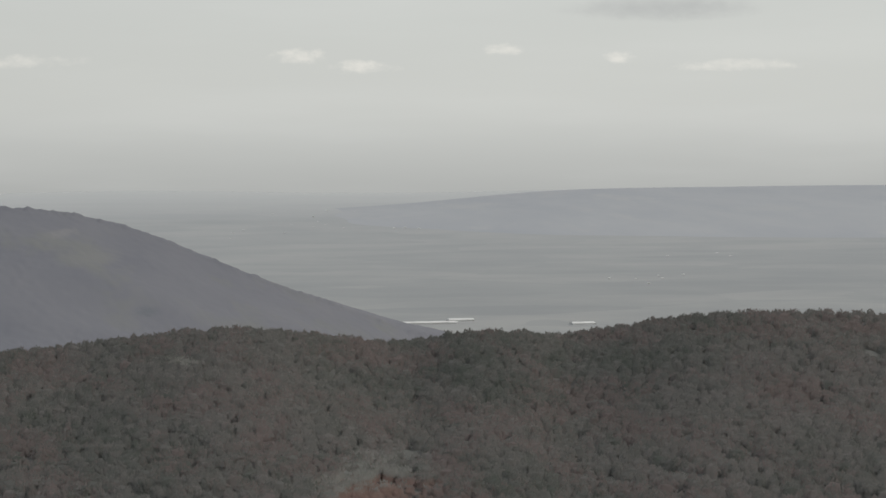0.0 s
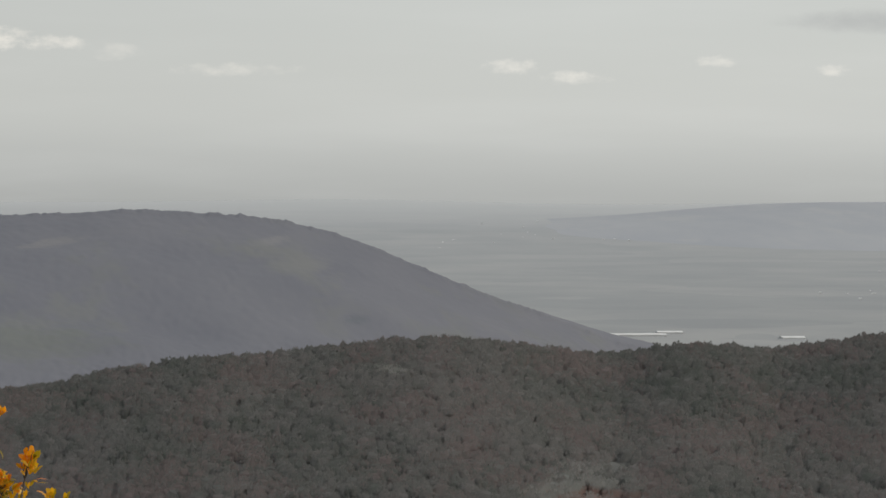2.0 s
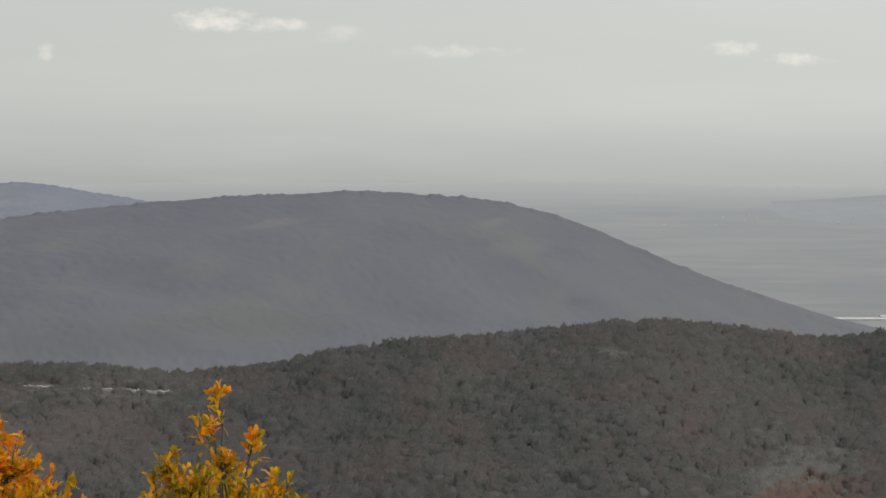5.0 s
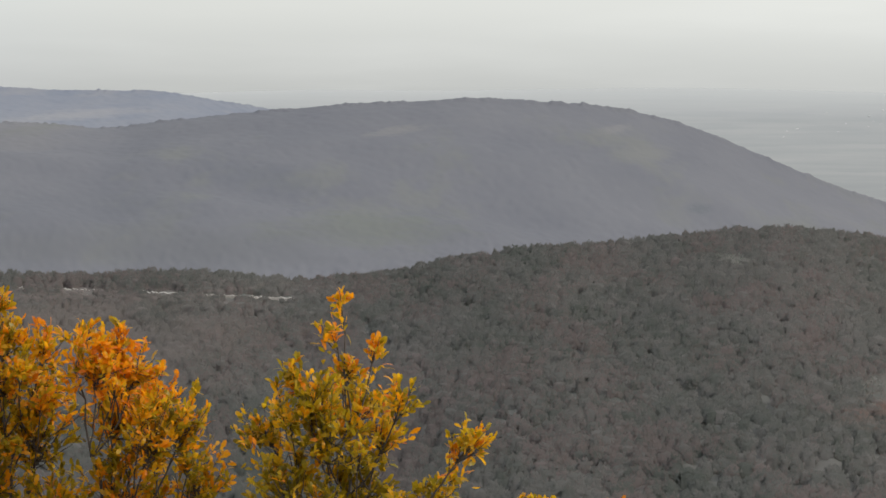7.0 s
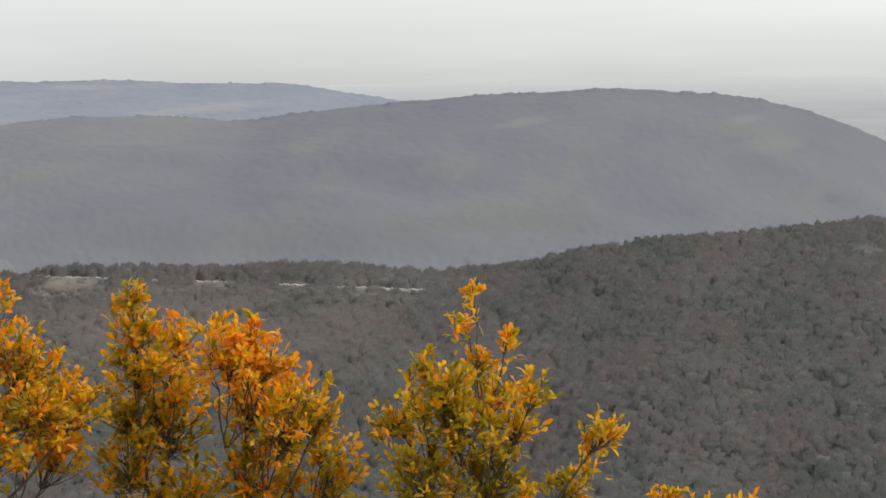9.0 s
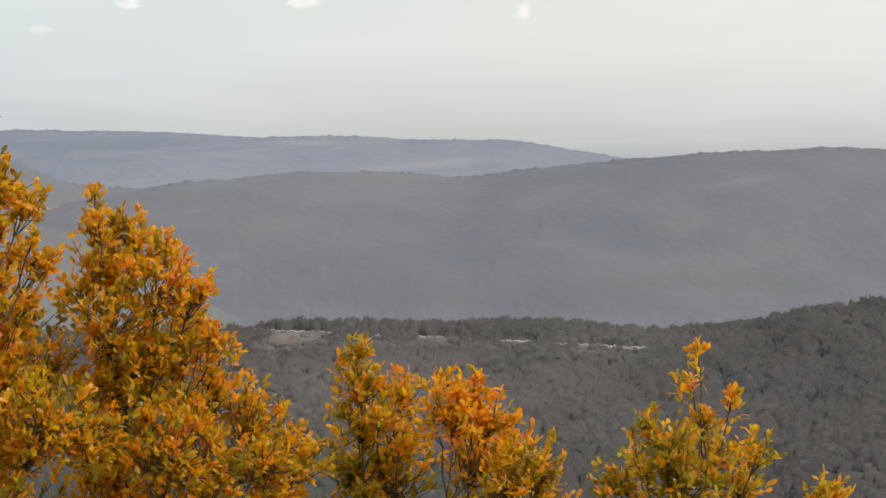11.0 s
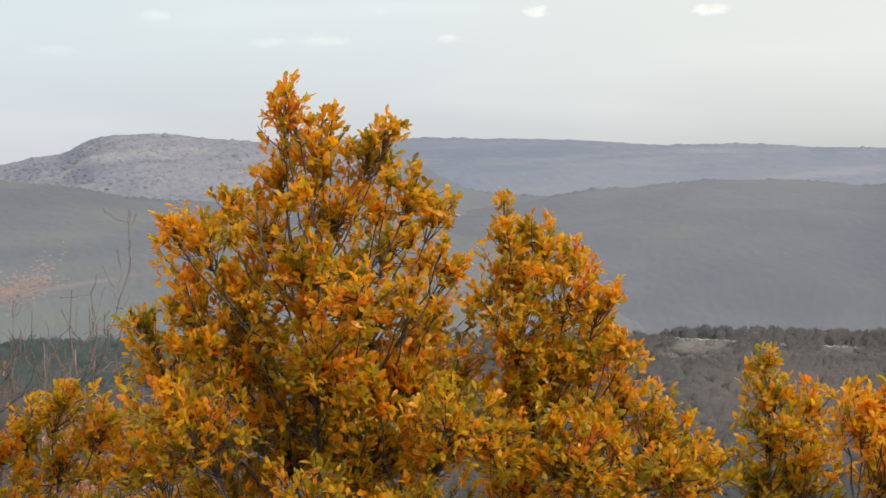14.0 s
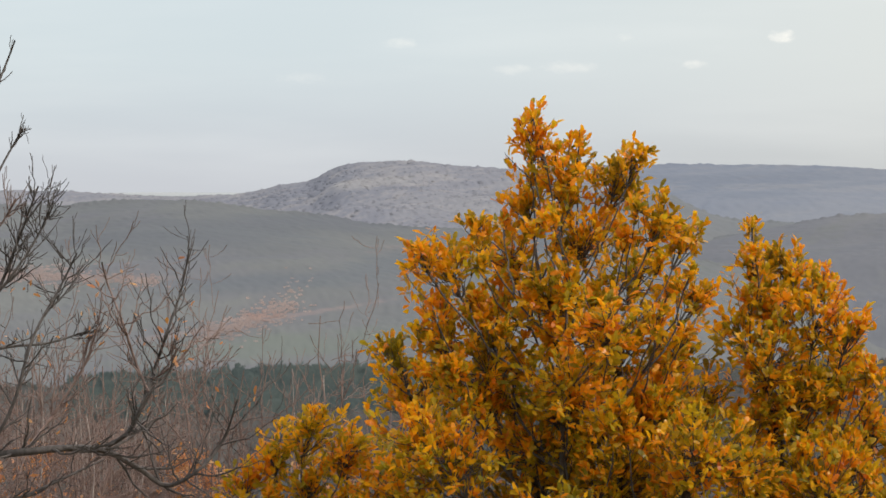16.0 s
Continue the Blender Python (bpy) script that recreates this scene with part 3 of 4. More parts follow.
top = 0.30 + 0.12 * np.sin(az_t * 31.3) + 0.12 * np.sin(az_t * 73.7 + 1)
dir_t = np.stack([-np.sin(np.radians(az_t)), np.cos(np.radians(az_t))], -1)
tv = np.stack([np.concatenate([dir_t * (r_t + o)[:, None], (z_t + h)[:, None]], 1) for o, h in ((0, -0.5), (0.3, top), (2.0, top + 0.1), (2.4, -0.5))], 1).reshape(-1, 3)
tagged(mesh_object("road", tv, grid_faces(len(az_t), 4), pale_stone), "pale stony track cut along the ridge top", "track", kind="structure")


def stand(mat, hill, az, el, wa, we, colour, strength, slant=0.0):
    """A patch of its own tone on a hill, such as other or thinner trees, with a ragged edge, tied to the place."""
    r = along([az, az], [el - we, el + we], hill)
    p = hill.place(np.array([az, az]), r)
    c, rc = p.mean(0), float(r.mean())
    nt = mat.node_tree
    b = nt.nodes["Principled BSDF"]
    old = b.inputs["Base Color"].links[0].from_socket
    g = nt.nodes.new("ShaderNodeNewGeometry")
    sp = nt.nodes.new("ShaderNodeSeparateXYZ")
    nt.links.new(g.outputs["Position"], sp.inputs[0])
    u = nmath(nt, "MULTIPLY", nmath(nt, "SUBTRACT", sp.outputs[0], float(c[0])), -1.0 / (rc * math.radians(wa)))
    w = nmath(nt, "MULTIPLY", nmath(nt, "SUBTRACT", sp.outputs[2], float(c[2])), 2.0 / max(1.0, abs(float(p[1, 2] - p[0, 2]))))
    w = nmath(nt, "SUBTRACT", w, nmath(nt, "MULTIPLY", u, slant / we))
    q = nmath(nt, "ADD", nmath(nt, "MULTIPLY", u, u), nmath(nt, "MULTIPLY", w, w))
    n = tex(nt, 2.5 / (rc * math.radians(wa)), 6.0, 0.65)
    q = nmath(nt, "ADD", nmath(nt, "POWER", q, 0.5), nmath(nt, "MULTIPLY", nmath(nt, "SUBTRACT", n, 0.5), 2.2))
    mr = nt.nodes.new("ShaderNodeMapRange")
    mr.interpolation_type = "SMOOTHSTEP"
    nt.links.new(q, mr.inputs[0])
    for k, x in enumerate((1.25, 0.25, 0.0, strength)):
        mr.inputs[k + 1].default_value = x
    mixed = nmix(nt, mr.outputs[0], old, colour)
    nt.links.new(mixed, b.inputs["Base Color"])
    if "sheer" in nt.nodes:
        nt.links.new(mixed, nt.nodes["sheer"].inputs[0])


# thin pale places, pine stands, greener woods and broad darker or bluer areas, haze included
stand(hazy_mid_woods, MID, -4.19, -1.85, 0.45, 0.10, (0.150, 0.146, 0.144), 0.5, -0.06)
stand(hazy_mid_woods, MID, 0.28, -1.90, 0.7, 0.10, (0.150, 0.145, 0.142), 0.55, -0.10)
stand(hazy_mid_woods, MID, -4.8, -2.35, 0.8, 0.18, (0.128, 0.128, 0.126), 0.5, 0.0)
stand(hazy_mid_woods, MID, 1.0, -3.9, 2.0, 0.40, (0.106, 0.113, 0.096), 0.6, 0.1)
stand(hazy_mid_woods, MID, 6.0, -4.2, 7.0, 0.5, (0.094, 0.096, 0.102), 0.6, 0.0)
stand(hazy_mid_woods, MID, 3.2, -2.9, 1.6, 0.45, (0.092, 0.096, 0.110), 0.45, 0.2)
stand(hazy_mid_woods, MID, 7.0, -3.5, 3.0, 0.5, (0.094, 0.097, 0.109), 0.5, 0.1)
stand(hazy_mid_woods, MID, 10.1, -2.85, 0.7, 0.2, (0.124, 0.128, 0.114), 0.6, -0.1)
stand(hazy_mid_woods, MID, -5.9, -3.47, 0.3, 0.12, (0.085, 0.092, 0.100), 0.6)
stand(hazy_far_woods, FAR, 6.70, -1.58, 1.1, 0.14, (0.205, 0.202, 0.205), 0.6, -0.08)
stand(hazy_far_woods, FAR, 9.4, -1.16, 1.0, 0.07, (0.200, 0.198, 0.202), 0.6, 0.0)
stand(hazy_far_woods, FAR, 12.6, -1.45, 0.9, 0.15, (0.120, 0.133, 0.160), 0.6, 0.0)
stand(hazy_rocky_woods, ROCKY, 21.4, -1.25, 1.0, 0.2, (0.245, 0.232, 0.220), 0.5, 0.0)
stand(hazy_far_woods, FAR, 14.6, -1.3, 2.6, 0.25, (0.116, 0.129, 0.156), 0.6, 0.0)
stand(hazy_green_woods, GREEN, 24.0, -2.25, 4.5, 0.45, (0.086, 0.091, 0.101), 0.6, 0.1)
# k scales the tones: lifted on the sprays, which come out darker
for cover, k in ((near_woods, 0.9), (near_sprays, 1.75)):
    stand(cover, NEAR, 7.5, -5.65, 4.4, 1.35, (0.106 * k, 0.092 * k, 0.085 * k), 0.75, 0.0)
    stand(cover, NEAR, 6.5, -4.86, 5.0, 0.25, (0.106 * k, 0.092 * k, 0.087 * k), 0.65, 0.0)
    stand(cover, NEAR, -9.9, -6.6, 1.5, 0.30, (0.120 * k, 0.122 * k, 0.112 * k), 0.65, -0.1)
    stand(cover, NEAR, 9.6, -5.10, 0.6, 0.13, (0.150 * k, 0.128 * k, 0.112 * k), 0.8)
    stand(cover, NEAR, 5.2, -6.5, 0.7, 0.16, (0.130 * k, 0.122 * k, 0.112 * k), 0.6, 0.35)
    stand(cover, NEAR, -6.4, -4.3, 0.3, 0.06, (0.120 * k, 0.120 * k, 0.108 * k), 0.7)
    stand(cover, NEAR, -10.0, -7.0, 1.9, 0.35, (0.125 * k, 0.075 * k, 0.062 * k), 0.55, 0.0)
    stand(cover, NEAR, 27.0, -6.0, 4.0, 1.2, (0.105 * k, 0.085 * k, 0.075 * k), 0.7, 0.0)
RUSTY = (0.205, 0.155, 0.142)
stand(hazy_green_woods, GREEN, 24.0, -4.10, 1.25, 0.15, RUSTY, 0.45, -0.42)
stand(hazy_green_woods, GREEN, 28.0, -3.10, 2.6, 0.10, RUSTY, 0.42, 0.08)
stand(hazy_green_woods, GREEN, 22.5, -3.2, 3.0, 0.25, (0.088, 0.096, 0.106), 0.6, 0.0)
stand(hazy_green_woods, GREEN, 23.5, -4.6, 2.6, 0.30, (0.108, 0.122, 0.104), 0.6, 0.0)


# ---- the plain's far villages ----
def plain_z(x, y):
    return ground_height(np.degrees(np.arctan2(-x, y)), np.hypot(x, y))


def far_houses():
    """White specks of villages on the plain: small gabled blocks."""
    rs = np.random.RandomState(71)
    vs, fs, n = [], [], 0
    for g in range(11):
        ga, gr = rs.uniform(-22, 4), rs.uniform(2300, 4200)
        for _ in range(rs.randint(3, 7)):
            a, r = radians(ga + rs.normal() * 0.45), gr + rs.normal() * 50
            x, y = -math.sin(a) * r, math.cos(a) * r
            z = float(plain_z(np.array([x]), np.array([y]))[0])
            w, d, h = rs.uniform(0.7, 1.6), rs.uniform(0.8, 1.5), rs.uniform(0.4, 0.8)
            vs += [(x - w, y - d, z - 1), (x + w, y - d, z - 1), (x + w, y + d, z - 1), (x - w, y + d, z - 1),
                   (x - w, y - d, z + h), (x + w, y - d, z + h), (x + w, y + d, z + h), (x - w, y + d, z + h), (x - w, y, z + h * 1.7), (x + w, y, z + h * 1.7)]
            for q in ((0, 1, 5, 4), (1, 2, 6, 5), (2, 3, 7, 6), (3, 0, 4, 7), (4, 5, 9, 8), (6, 7, 8, 9), (5, 6, 9, 9), (7, 4, 8, 8)):
                fs += [(q[0] + n, q[1] + n, q[2] + n)] + ([(q[0] + n, q[2] + n, q[3] + n)] if q[2] != q[3] else [])
            n += 10
    # long low blocks for pale strips of unknown kind by the foot of the hill
    for ga, gr, w in ((-11.6, 1900, 21), (-12.3, 1930, 9), (-14.8, 1890, 8)):
        x, y = -math.sin(radians(ga)) * gr, math.cos(radians(ga)) * gr
        z = EYE_Z - 125
        for dx in (-w, w):
            vs += [(x + dx, y - 5, z - 1), (x + dx, y + 5, z - 1), (x + dx, y + 5, z + 1.2), (x + dx, y, z + 1.9), (x + dx, y - 5, z + 1.2)]
        for q in range(5):
            p = (q + 1) % 5
            fs += [(n + q, n + p, n + 5 + p), (n + q, n + 5 + p, n + 5 + q)]
        fs += [(n, n + 1, n + 2), (n, n + 2, n + 3), (n, n + 3, n + 4), (n + 5, n + 6, n + 7), (n + 5, n + 7, n + 8), (n + 5, n + 8, n + 9)]
        n += 10
    tagged(mesh_object("far_houses", vs, fs, limewash), "tiny pale village houses and long pale strips far off on the plain", "houses", kind="stuff")


far_houses()


# ---- trees by the viewpoint ----
def tube(points, radii, sides=6):
    """A tapered limb along the points: verts and quads, the thin end closed by tapering."""
    p = np.asarray(points, float)
    t = np.gradient(p, axis=0)
    t /= np.linalg.norm(t, axis=1, keepdims=True) + 1e-9
    ref = np.array([0.31, 0.87, 0.38])
    u = np.cross(t, ref)
    u /= np.linalg.norm(u, axis=1, keepdims=True) + 1e-9
    w = np.cross(t, u)
    a = np.arange(sides + 1) * 2 * np.pi / sides
    r = np.asarray(radii, float)[:, None, None]
    v = p[:, None] + r * (np.cos(a)[None, :, None] * u[:, None] + np.sin(a)[None, :, None] * w[:, None])
    return v.reshape(-1, 3), grid_faces(len(p), sides + 1)


def join(tubes):
    vs, fs, n = [], [], 0
    for v, f in tubes:
        vs.append(v)
        fs.append(f + n)
        n += len(v)
    return np.concatenate(vs), np.concatenate(fs)


def bend(a, c, b, n, rs, wig=0.0):
    """Points from a over c to b, with a little wander."""
    t = np.linspace(0, 1, n)[:, None]
    p = (1 - t) ** 2 * a + 2 * t * (1 - t) * c + t * t * b
    w = np.cumsum(rs.normal(size=(n, 3)), 0)
    w -= t * w[-1]
    return p + wig * w * np.linalg.norm(b - a) / n


LEAF_X = np.array([0.0, 0.20, 0.34, 0.52, 0.66, 0.84])
LEAF_W = np.array([0.03, 0.15, 0.13, 0.235, 0.18, 0.17])


def leaf_shape(curl):
    """A lobed leaf of length 1 along x, slightly cupped and curled."""
    z = -curl * LEAF_X ** 2
    left = np.stack([LEAF_X, LEAF_W, z + LEAF_W * 0.35], -1)
    right = np.stack([LEAF_X, -LEAF_W, z + LEAF_W * 0.35], -1)
    v = np.concatenate([left, right, [[1.0, 0.0, -curl]]])
    f = []
    for i in range(5):
        f += [(i, 6 + i, 7 + i), (i, 7 + i, i + 1)]
    f.append((5, 11, 12))
    return v, np.array(f)


def leaf_frames(pos, ahead, rs, lo, hi):
    """Places of leaves: origin, three axes and a length each."""
    n = len(pos)
    x = ahead / (np.linalg.norm(ahead, axis=1, keepdims=True) + 1e-9)
    up = rs.normal(size=(n, 3)) * 0.8 + np.array([0, -0.25, 0.9])
    y = np.cross(up, x)
    y /= np.linalg.norm(y, axis=1, keepdims=True) + 1e-9
    z = np.cross(x, y)
    return pos, np.stack([x, y, z], 1), rs.uniform(lo, hi, n)


def put_leaves(root, frames, mat, singles, rs):
    """The nearest leaves as parts of their own, the rest as one crown."""
    pos, axes, size = frames
    order = np.argsort(np.linalg.norm(pos + np.array(root.location) - np.array([0, 0, EYE_Z]), axis=1))
    one, rest = order[:singles], order[singles:]
    v0, f0 = leaf_shape(0.22)
    v = np.einsum("kj,nji->nki", v0, axes[rest]) * size[rest][:, None, None] + pos[rest][:, None]
    f = f0[None] + (np.arange(len(rest)) * len(v0))[:, None, None]
    crown = mesh_object("crown", v.reshape(-1, 3), f.reshape(-1, 3), mat, root)
    tagged(crown, kind="stuff")
    for i in one:
        me = LEAF_MESH[mat.name]
        ob = new("leaf", me)
        ob.parent = crown
        m = Matrix([list(axes[i].T[r] * size[i]) + [pos[i][r]] for r in range(3)] + [[0, 0, 0, 1]])
        ob.matrix_basis = m


def leaf_mesh(mat):
    v, f = leaf_shape(0.22)
    me = bpy.data.meshes.new("leaf")
    me.from_pydata(v.tolist(), [], f.tolist())
    me.materials.append(mat)
    return me


LEAF_MESH = {"oak_leaf": leaf_mesh(oak_leaf), "green_leaf": leaf_mesh(green_leaf), "dry_leaf": leaf_mesh(dry_leaf)}


def ground_at(az, r):
    return float(ground_height(np.array([float(az)]), np.array([float(r)]))[0])


def oak(label, az, d, lobes, seed, singles, dense=1.0, lean=0.0, green=0.06, leaders=()):
    """A young oak in autumn leaf. lobes: the masses of its crown by azimuth, elevation and half width in degrees;
    leaders: the leafy shoots that stand out of it, by azimuth and elevation of their ends."""
    rs = np.random.RandomState(seed)
    root = new("oak_tree")
    root.location = (-math.sin(radians(az)) * d, math.cos(radians(az)) * d, ground_at(az, d) - 0.05)
    base = np.array(root.location)
    top = np.array(spot(lobes[0][0], lobes[0][1], d)) - base
    mid = np.array([top[0] * 0.25 + lean, top[1] * 0.3, top[2] * 0.45])
    trunk = bend(np.zeros(3), mid, top, 26, rs, 0.14)
    tr = 0.062 * (top[2] / 6) * (1 - np.linspace(0, 1, 26)) ** 1.35 + 0.0045
    tr[0] *= 1.5
    v, f = tube(trunk, tr, 9)
    mesh_object("trunk", v, f, oak_bark, root, True)
    P, A, G, paths = [], [], [], []
    span = lobes[0][1] - min(q[1] for q in lobes) + 0.1
    # heavy masses get a twin nearer the viewpoint, so that the crown shows no hollow
    full = [(q, 0.0) for q in lobes]
    full += [(q, g) for q in lobes if q[2] > 1.1 for g in (-0.6,)]
    # sprays that bridge neighbouring masses
    for i, p in enumerate(lobes):
        for q in lobes[:i]:
            gap = math.hypot(p[0] - q[0], p[1] - q[1])
            if 0.75 * (p[2] + q[2]) < gap < 1.25 * (p[2] + q[2]):
                full.append((p, ((p[0] + q[0]) / 2, (p[1] + q[1]) / 2 - 0.1, 0.42 * min(p[2], q[2]))))
    for k, ((la, le, lr), bulge) in enumerate(full):
        home = (la, le, lr)
        if isinstance(bulge, tuple):
            la, le, lr = bulge
            bulge = rs.choice((-0.3, 0.3))
        elif bulge:
            la, le, lr = la + rs.normal() * 0.25, le + rs.normal() * 0.25, lr * 0.8
        size = 0.94 * d * math.tan(radians(lr))
        deep = rs.uniform(-1, 1) * min(0.9, 0.25 + 0.22 * (top[2] - (d * math.tan(radians(le)) + EYE_Z - base[2])))
        c = np.array(spot(la, le, d + deep + bulge)) - base
        if bulge:
            p0 = paths[lobes.index(home)]
            a = p0[int(len(p0) * 0.55)]
            path = bend(a, 0.5 * (a + c) - np.array([0, 0, 0.08]), c, 9, rs, 0.10)
            rad = np.linspace(0.007, 0.004, 9)
        elif k == 0:
            path = trunk[-7:]
            rad = tr[-7:]
        else:
            flat = np.linalg.norm(trunk[:, :2] - c[:2], axis=1)
            want = c[2] - 0.55 * flat - 0.25 - size
            j = int(np.argmin(np.abs(trunk[:, 2] - np.maximum(want, 0.9))))
            j = min(j, 21)
            a = trunk[j]
            ctl = a * 0.35 + c * 0.65
            ctl[2] = a[2] + 0.30 * (c[2] - a[2])
            path = bend(a, ctl, c, 14, rs, 0.10)
            rad = np.linspace(min(0.016, tr[j] * 0.6), 0.005, 14)
        paths.append(path)
        tubes = [tube(path, rad, 6)] if k else []
        n = int(dense * 0.092 * (lr * 86.4) ** 2) + 22
        tw = max(6, n // (8 if lr < 0.85 else 10))
        for q in range(tw):
            dr = rs.normal(size=3) * 0.46
            dr /= max(1.0, np.linalg.norm(dr) / 1.1)
            dr[2] = dr[2] * 0.95 + 0.14
            tip = c + dr * size
            s = path[int(len(path) * rs.uniform(0.78, 0.99))]
            ct = 0.5 * (s + tip)
            ct[2] -= 0.12 * np.linalg.norm(tip - s)
            pth = bend(s, ct, tip, 7, rs, 0.10)
            tubes.append(tube(pth, np.linspace(0.0042, 0.0016, 7), 4))
            end = pth[-1] - pth[-3]
            end = end / (np.linalg.norm(end) + 1e-9)
            m = rs.randint(5, 9)
            back = rs.uniform(0, 1, m) ** 1.6 * min(0.11, 0.8 * np.linalg.norm(tip - s))
            P.append(tip - end * back[:, None] + rs.normal(size=(m, 3)) * 0.008)
            share = green + 0.42 * (lobes[0][1] - le) / span
            G.append(np.full(m, rs.uniform() < share))
            A.append(end * rs.uniform(0.3, 0.9, (m, 1)) + rs.normal(size=(m, 3)) * 0.55 + np.array([0, 0, 0.30]))
        v, f = join(tubes)
        mesh_object("limb", v, f, oak_bark, root, True)
    # leading shoots, leafy all along and pointed at the end
    bones = np.concatenate(paths)
    for la, le in leaders:
        tip = np.array(spot(la, le, d + rs.uniform(-0.15, 0.15))) - base
        gap = np.linalg.norm((bones - tip) * np.array([1.0, 0.7, 0.8]), axis=1) + 9.0 * (bones[:, 2] > tip[2] - 0.16)
        s = bones[int(np.argmin(gap))]
        ct = 0.45 * s + 0.55 * tip
        ct[2] -= 0.10 * np.linalg.norm(tip - s)
        pth = bend(s, ct, tip, 10, rs, 0.08)
        v, f = tube(pth, np.linspace(0.0055, 0.002, 10), 5)
        mesh_object("leading_shoot", v, f, oak_bark, root, True)
        end = pth[-1] - pth[-3]
        end = end / (np.linalg.norm(end) + 1e-9) * 0.6 + np.array([0, 0, 0.4])
        reach = min(0.34, 0.8 * np.linalg.norm(tip - s))
        m = 15 + int(36 * reach)
        back = rs.uniform(0, 1, m) ** 0.9 * reach
        out = rs.normal(size=(m, 3)) * (0.6 + 1.3 * back / 0.34)[:, None]
        P.append(tip - end * (back + 0.03)[:, None] + out * 0.022)
        G.append(rs.uniform(size=m) < green)
        A.append(end * 0.9 + out * 0.42 + rs.normal(size=(m, 3)) * 0.25)
    P, A, G = np.concatenate(P), np.concatenate(A), np.concatenate(G)
    put_leaves(root, leaf_frames(P[~G], A[~G], rs, 0.045, 0.083), oak_leaf, singles - singles // 3, rs)
    put_leaves(root, leaf_frames(P[G], A[G], rs, 0.045, 0.083), green_leaf, singles // 3, rs)
    return tagged(root, label, "oak tree", group="young oaks on the slope")


oak("tall young oak in orange and yellow autumn leaf", 17.5, 18.0,
    [(18.06, 0.03, 0.30), (18.1, -0.50, 0.50), (17.15, -0.58, 0.28), (16.05, -0.78, 0.36), (17.48, -1.22, 0.80), (16.42, -1.35, 0.74),
     (18.18, -1.62, 0.69), (15.52, -2.08, 0.69), (14.94, -2.43, 0.46), (19.22, -2.20, 0.52), (20.37, -2.77, 0.52), (19.80, -2.89, 0.69),
     (18.53, -2.78, 0.93), (17.14, -2.43, 1.04), (15.98, -3.12, 0.93), (14.82, -3.59, 0.58), (20.03, -4.27, 0.81), (20.95, -4.73, 0.58),
     (18.99, -4.28, 1.04), (17.60, -4.05, 1.16), (16.32, -4.51, 1.16), (15.16, -4.74, 0.93), (20.61, -5.65, 0.93), (19.22, -5.66, 1.16),
     (17.60, -5.67, 1.27), (15.97, -5.90, 1.27), (19.81, -6.93, 1.27), (18.07, -7.05, 1.39), (16.32, -7.28, 1.39), (14.81, -6.82, 1.16),
     (14.58, -5.67, 0.93), (20.9, -7.6, 0.9), (19.4, -8.4, 1.2),
     (17.3, -8.5, 1.2), (15.3, -8.5, 1.2)], 101, 300, 1.0, green=0.10,
    leaders=[(18.05, 0.34), (18.39, 0.06), (17.64, 0.05), (17.13, -0.19), (16.2, -0.38), (15.72, -0.6), (18.65, -0.64), (19.3, -2.07), (20.48, -2.6), (19.56, -2.48), (20.69, -3.05), (20.63, -4.07), (21.27, -4.64), (21.5, -5.66), (15.34, -1.85), (14.99, -2.18), (14.59, -3.22), (14.57, -3.68), (16.46, -1.55), (17.47, -0.68)])
oak("slender orange oak beside the tall one", 12.6, 18.5,
    [(13.64, -2.18, 0.22), (13.55, -2.98, 0.50), (12.97, -3.00, 0.69), (12.21, -3.34, 0.52), (13.43, -3.70, 0.69), (12.38, -4.15, 0.93),
     (11.69, -4.26, 0.64), (13.89, -4.28, 0.58), (13.31, -4.97, 0.93), (11.92, -5.19, 0.93), (11.22, -5.18, 0.46), (12.84, -6.12, 1.27),
     (11.33, -6.34, 1.04), (10.52, -6.79, 0.81), (13.88, -6.93, 1.16), (12.25, -7.38, 1.27), (10.52, -7.47, 1.16), (9.48, -7.57, 0.69),
     (13.41, -7.73, 0.93), (11.4, -8.5, 1.0), (13.6, -8.8, 1.0), (9.9, -8.5, 0.8)], 102, 300, 1.0, green=0.14,
    leaders=[(13.66, -1.96), (13.37, -2.8), (12.82, -2.8), (12.21, -3.08), (11.83, -3.6), (11.55, -3.95), (11.44, -4.66), (10.9, -5.1), (14.1, -3.12), (14.45, -4.2), (10.5, -6.21), (9.92, -6.95), (9.32, -7.24)])
oak("low bushy oak with yellow-green and orange leaves", 22.4, 19.5,
    [(22.69, -6.32, 0.69), (23.38, -6.77, 0.69), (21.88, -6.68, 0.69), (24.06, -7.33, 0.58), (22.69, -7.47, 1.04), (21.19, -7.37, 0.93), (23.6, -8.3, 0.9), (21.8, -8.5, 0.9)], 103, 200, green=0.25,
    leaders=[(22.41, -5.88), (23.17, -6.1), (21.84, -6.28), (23.55, -6.5), (21.14, -6.52)])
oak("narrow oak tip in yellow-green and orange leaf", 8.0, 19.0,
    [(8.39, -5.46, 0.41), (8.27, -6.09, 0.58), (7.40, -6.33, 0.52), (8.27, -6.90, 0.81), (7.58, -7.25, 0.81), (8.51, -7.82, 0.69), (7.58, -8.17, 1.04), (8.5, -9.0, 0.9), (7.2, -9.4, 0.9)], 104, 200, green=0.30,
    leaders=[(8.39, -5.28), (8.76, -5.7), (8.1, -5.65), (7.4, -5.97), (8.83, -6.9)])
